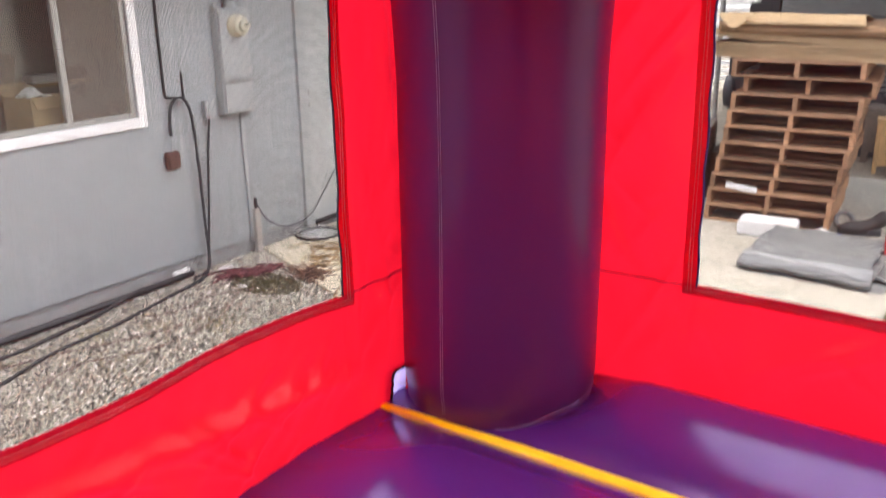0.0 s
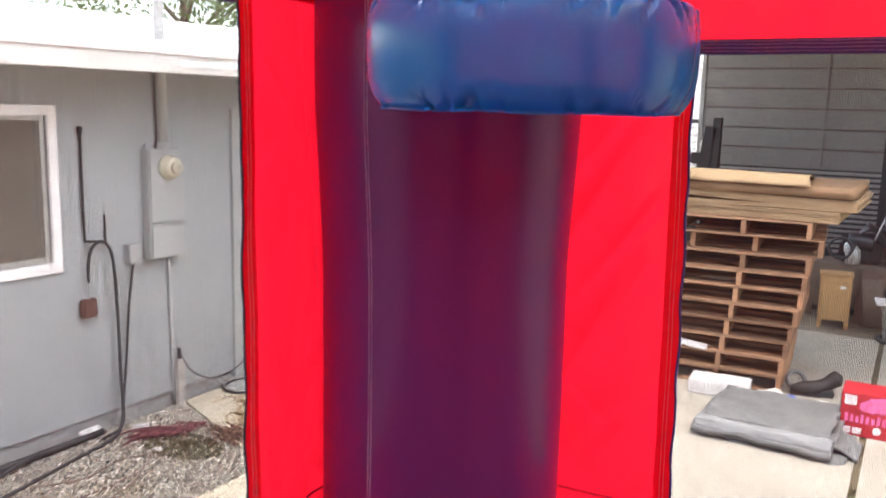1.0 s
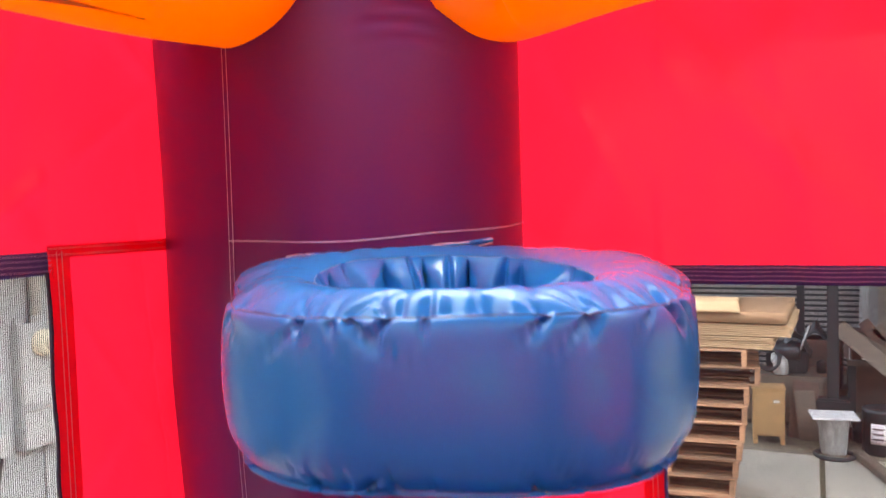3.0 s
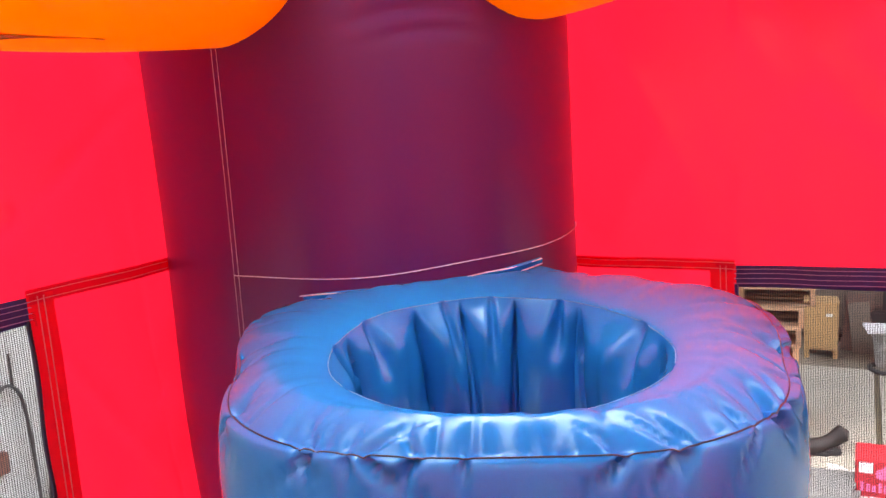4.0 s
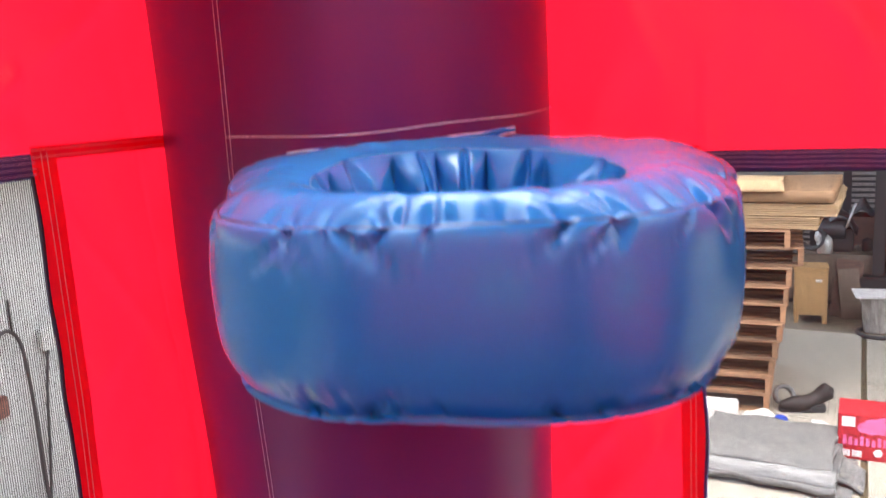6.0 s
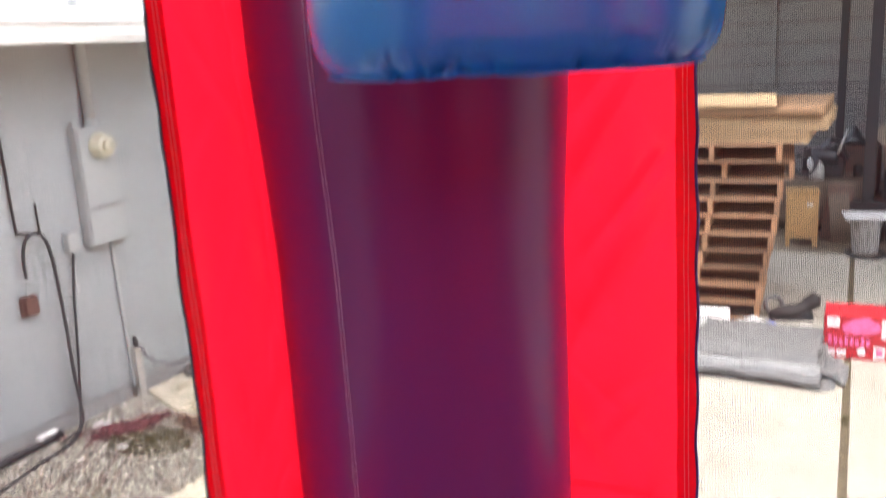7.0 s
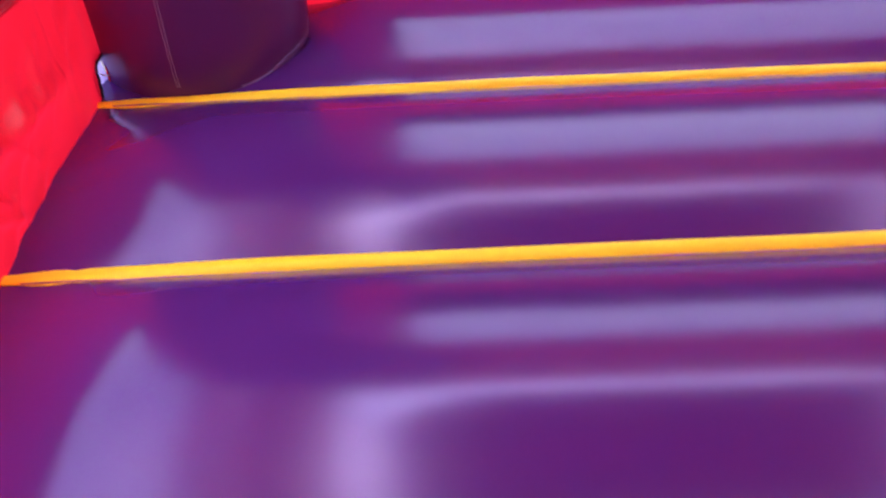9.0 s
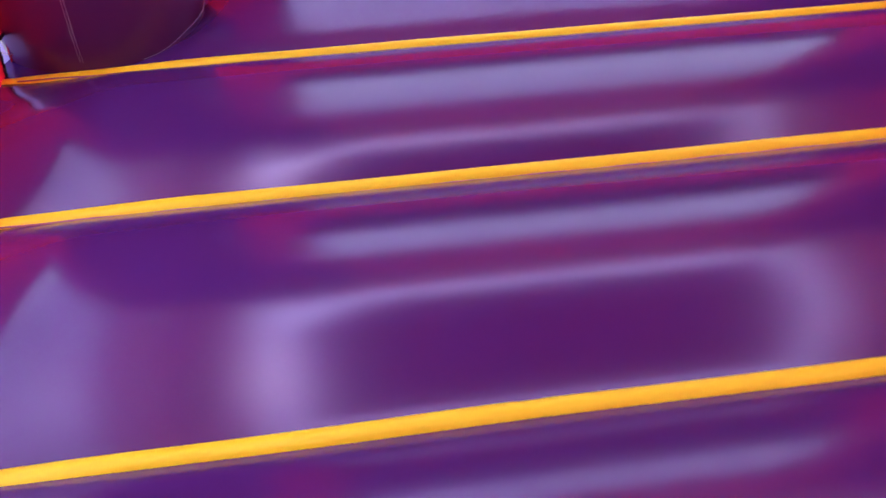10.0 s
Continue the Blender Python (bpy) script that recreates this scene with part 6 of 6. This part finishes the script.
for k, (x, y, lean, wide, mt) in enumerate(((0.32, 11.0, -48, 0.085, PALE_TIMBER), (0.42, 11.12, -58, 0.05, OLD_WOOD), (0.52, 11.2, -38, 0.06, RED_WOOD), (0.70, 11.2, -52, 0.07, OLD_WOOD))):
    single("leaning_timber", a_box(-wide, wide, -0.02, 0.02, -0.34, 0.34, 0.004, pose(0, 0, 0.17, 0, lean, 0)), mt, "timber offcut leaning on the cluttered workbench", "timber", x, y, 0.725,
           group="leaning timbers")
single("hardboard_sheet", a_box(-0.22, 0.22, -0.015, 0.015, 0, 0.34, 0.004), RED_WOOD, "dark brown hardboard sheet standing on the workbench", "hardboard", 0.38, 11.45, 0.716, -6)
ws = thing("workbench", "cluttered dark workbench along the shed wall", "workbench", 0.95, 11.6, -0.004)
part("benchtop", a_box(-0.8, 1.3, -0.35, 0.35, 0.66, 0.72, 0.006), OLD_WOOD, ws)
for sx in (-0.75, 1.25):
    part("leg", a_box(sx - 0.04, sx + 0.04, -0.3, 0.3, 0, 0.66), DARK_STEEL, ws)
part("back_panel", a_box(-0.8, 1.3, 0.3, 0.34, 0, 0.66), RED_WOOD, ws)
for k, (x, w, h, mt) in enumerate(((0.45, 0.16, 0.10, PAPER), (0.72, 0.12, 0.16, DARK_STEEL), (1.0, 0.2, 0.12, CARD), (0.25, 0.1, 0.2, RED_WOOD))):
    single("bench_item", a_box(-w, w, -0.1, 0.1, 0, h, 0.012), mt, ("white tray", "black tin", "cardboard tray", "reddish wooden block")[k] + " on the cluttered workbench", ("tray", "tin", "tray", "block")[k], x, 11.4, 0.716, 8 * k)
for k in range(7):
    x = 0.33 + 0.135 * k
    single("wall_plank", a_box(-0.06, 0.06, -0.015, 0.015, 0, 2.3, 0.004, pose(0, 0, 0, -4, 2 - k % 3, 0)), (SHED_RIB, SHED_WALL, PALE_TIMBER, OLD_WOOD)[k % 4],
           "long board stood against the shed wall", "board", x, 14.05, 0.0, group="boards against the wall")
single("low_stool", a_box(-0.2, 0.2, -0.2, 0.2, 0, 0.35, 0.01), OLD_WOOD, "dark wooden stool box", "stool", -1.95, 8.9, 0.0, 20)
single("timber_stack", a_box(-0.35, 0.25, -0.5, 0.5, 0, 0.62, 0.01), OLD_WOOD, "low stack of old timber behind the pallets", "timber", -2.25, 8.6, 0.0, 12)


# greasy odds and ends round the engine and under the benches
coil = thing("hose_coil", "coil of greasy black hose hung on the engine", "hose", -0.62, 10.66, 0.66)
for k in range(3):
    part("loop", a_tube([((0.11 + 0.012 * k) * math.cos(a), 0.02 * k + 0.012 * math.sin(2 * a), 0.13 + (0.12 - 0.01 * k) * math.sin(a)) for a in span(0, 2 * math.pi, 29)][:-1],
                        0.013, 7, closed=True), BLACK_RUBBER, coil, smooth=True)
pulley = thing("pulley_wheel", "rusty pulley wheel leaning on the bench", "pulley", -0.02, 10.55, 0.13, 20)
rim = part("rim", a_lathe([(0.085, -0.02), (0.125, -0.025), (0.112, 0.0), (0.125, 0.025), (0.085, 0.02), (0.085, -0.02)], 28), BROWN_BOX, pulley, smooth=True)
rim.matrix_local = pose(0, 0, 0, 72, 0, 0)
hubp = part("hub", a_lathe([(0.0, -0.03), (0.03, -0.03), (0.03, 0.03), (0.0, 0.03)], 14), DARK_STEEL, pulley, smooth=True)
hubp.matrix_local = pose(0, 0, 0, 72, 0, 0)
for k in range(4):
    part("spoke", a_box(-0.010, 0.010, 0.02, 0.09, -0.008, 0.008, 0.002), BROWN_BOX, pulley).matrix_local = pose(0, 0, 0, 72, 0, 0) @ pose(0, 0, 0, 0, 0, 90 * k)
for k, (x, y, zz, r, h, mt, what) in enumerate(((-0.10, 10.98, 0.616, 0.05, 0.12, DARK_STEEL, "black tin"), (0.02, 11.05, 0.616, 0.04, 0.16, RED_WOOD, "rust-brown tin"),
                                                (0.30, 10.62, -0.004, 0.10, 0.20, BLACK_PLASTIC, "black plastic tub"), (0.72, 10.62, -0.004, 0.09, 0.24, DARK_STEEL, "dark oil can"),
                                                (0.22, 11.34, 0.716, 0.05, 0.13, GALVANISED, "dull grey tin"), (0.62, 11.36, 0.716, 0.04, 0.15, BLACK_PLASTIC, "black bottle"))):
    tin = thing("tin_can", what + " among the clutter in the shed", "tin", x, y, zz)
    part("can", a_lathe([(0.0, 0.0), (r, 0.0), (r, h * 0.96), (r * 0.94, h), (0.0, h)], 18), mt, tin, smooth=True)
    part("lid", a_lathe([(0.0, h), (r * 0.55, h), (r * 0.5, h + 0.015), (0.0, h + 0.015)], 14), DARK_STEEL, tin, smooth=True)
bm = bmesh.new()
rnd = random.Random(77)
for i in range(16):
    c = Vector((rnd.uniform(-0.75, 0.55), rnd.uniform(10.55, 10.85), 0.02))
    pts = [c]
    for k in range(4):
        pts.append(pts[-1] + Vector((rnd.uniform(-0.14, 0.14), rnd.uniform(-0.08, 0.08), rnd.uniform(-0.01, 0.11))))
    tube(bm, spline(pts, 5), rnd.uniform(0.005, 0.011), 6)
single("cable_tangle", bm, BLACK_RUBBER, "tangle of black cables and hoses under the bench", "cables", smooth=True, kind="stuff")


# ---- trees behind the house
def make_tree(x, y, h, seed):
    rg = random.Random(seed)
    tr = thing("tree", "leafy green tree behind the roofs", "tree", x, y, -0.06, group="trees behind the house")
    bm = bmesh.new()
    tube(bm, spline([(0, 0, 0), (0.1, 0.05, h * 0.3), (0, 0.1, h * 0.6), (0.15, 0, h * 0.85)], 6), lambda t: 0.2 * (1 - 0.8 * t), 9)
    tips = []
    for k in range(9):
        a, z0 = rg.uniform(0, 6.28), h * rg.uniform(0.35, 0.7)
        e = Vector((math.cos(a) * h * 0.27, math.sin(a) * h * 0.27, z0 + h * rg.uniform(0.12, 0.3)))
        tube(bm, spline([(0.05, 0.05, z0), e * 0.5 + Vector((0, 0, z0 * 0.55)), e], 5), lambda t: 0.07 * (1 - 0.85 * t), 6)
        tips.append(e)
    part("trunk", bm, BARK, tr, smooth=True)
    verts, faces = [], []
    for _ in range(5200):
        c = rg.choice(tips) + Vector((rg.gauss(0, 1), rg.gauss(0, 1), rg.gauss(0, 0.8))) * h * 0.09
        d = Vector((rg.uniform(-1, 1), rg.uniform(-1, 1), rg.uniform(-1, 1))).normalized() * rg.uniform(0.05, 0.11)
        s = d.orthogonal().normalized() * d.length * 0.45
        k = len(verts)
        verts.extend((c - d, c + s, c + d, c - s))
        faces.append((k, k + 1, k + 2, k + 3))
    me = bpy.data.meshes.new("crown")
    me.from_pydata([tuple(v) for v in verts], [], faces)
    part("crown", me, LEAF, tr)


make_tree(-18.6, 17.6, 8.5, 31)
make_tree(-8.5, 31.0, 8.5, 33)
make_tree(-3.5, 34.0, 9.0, 34)
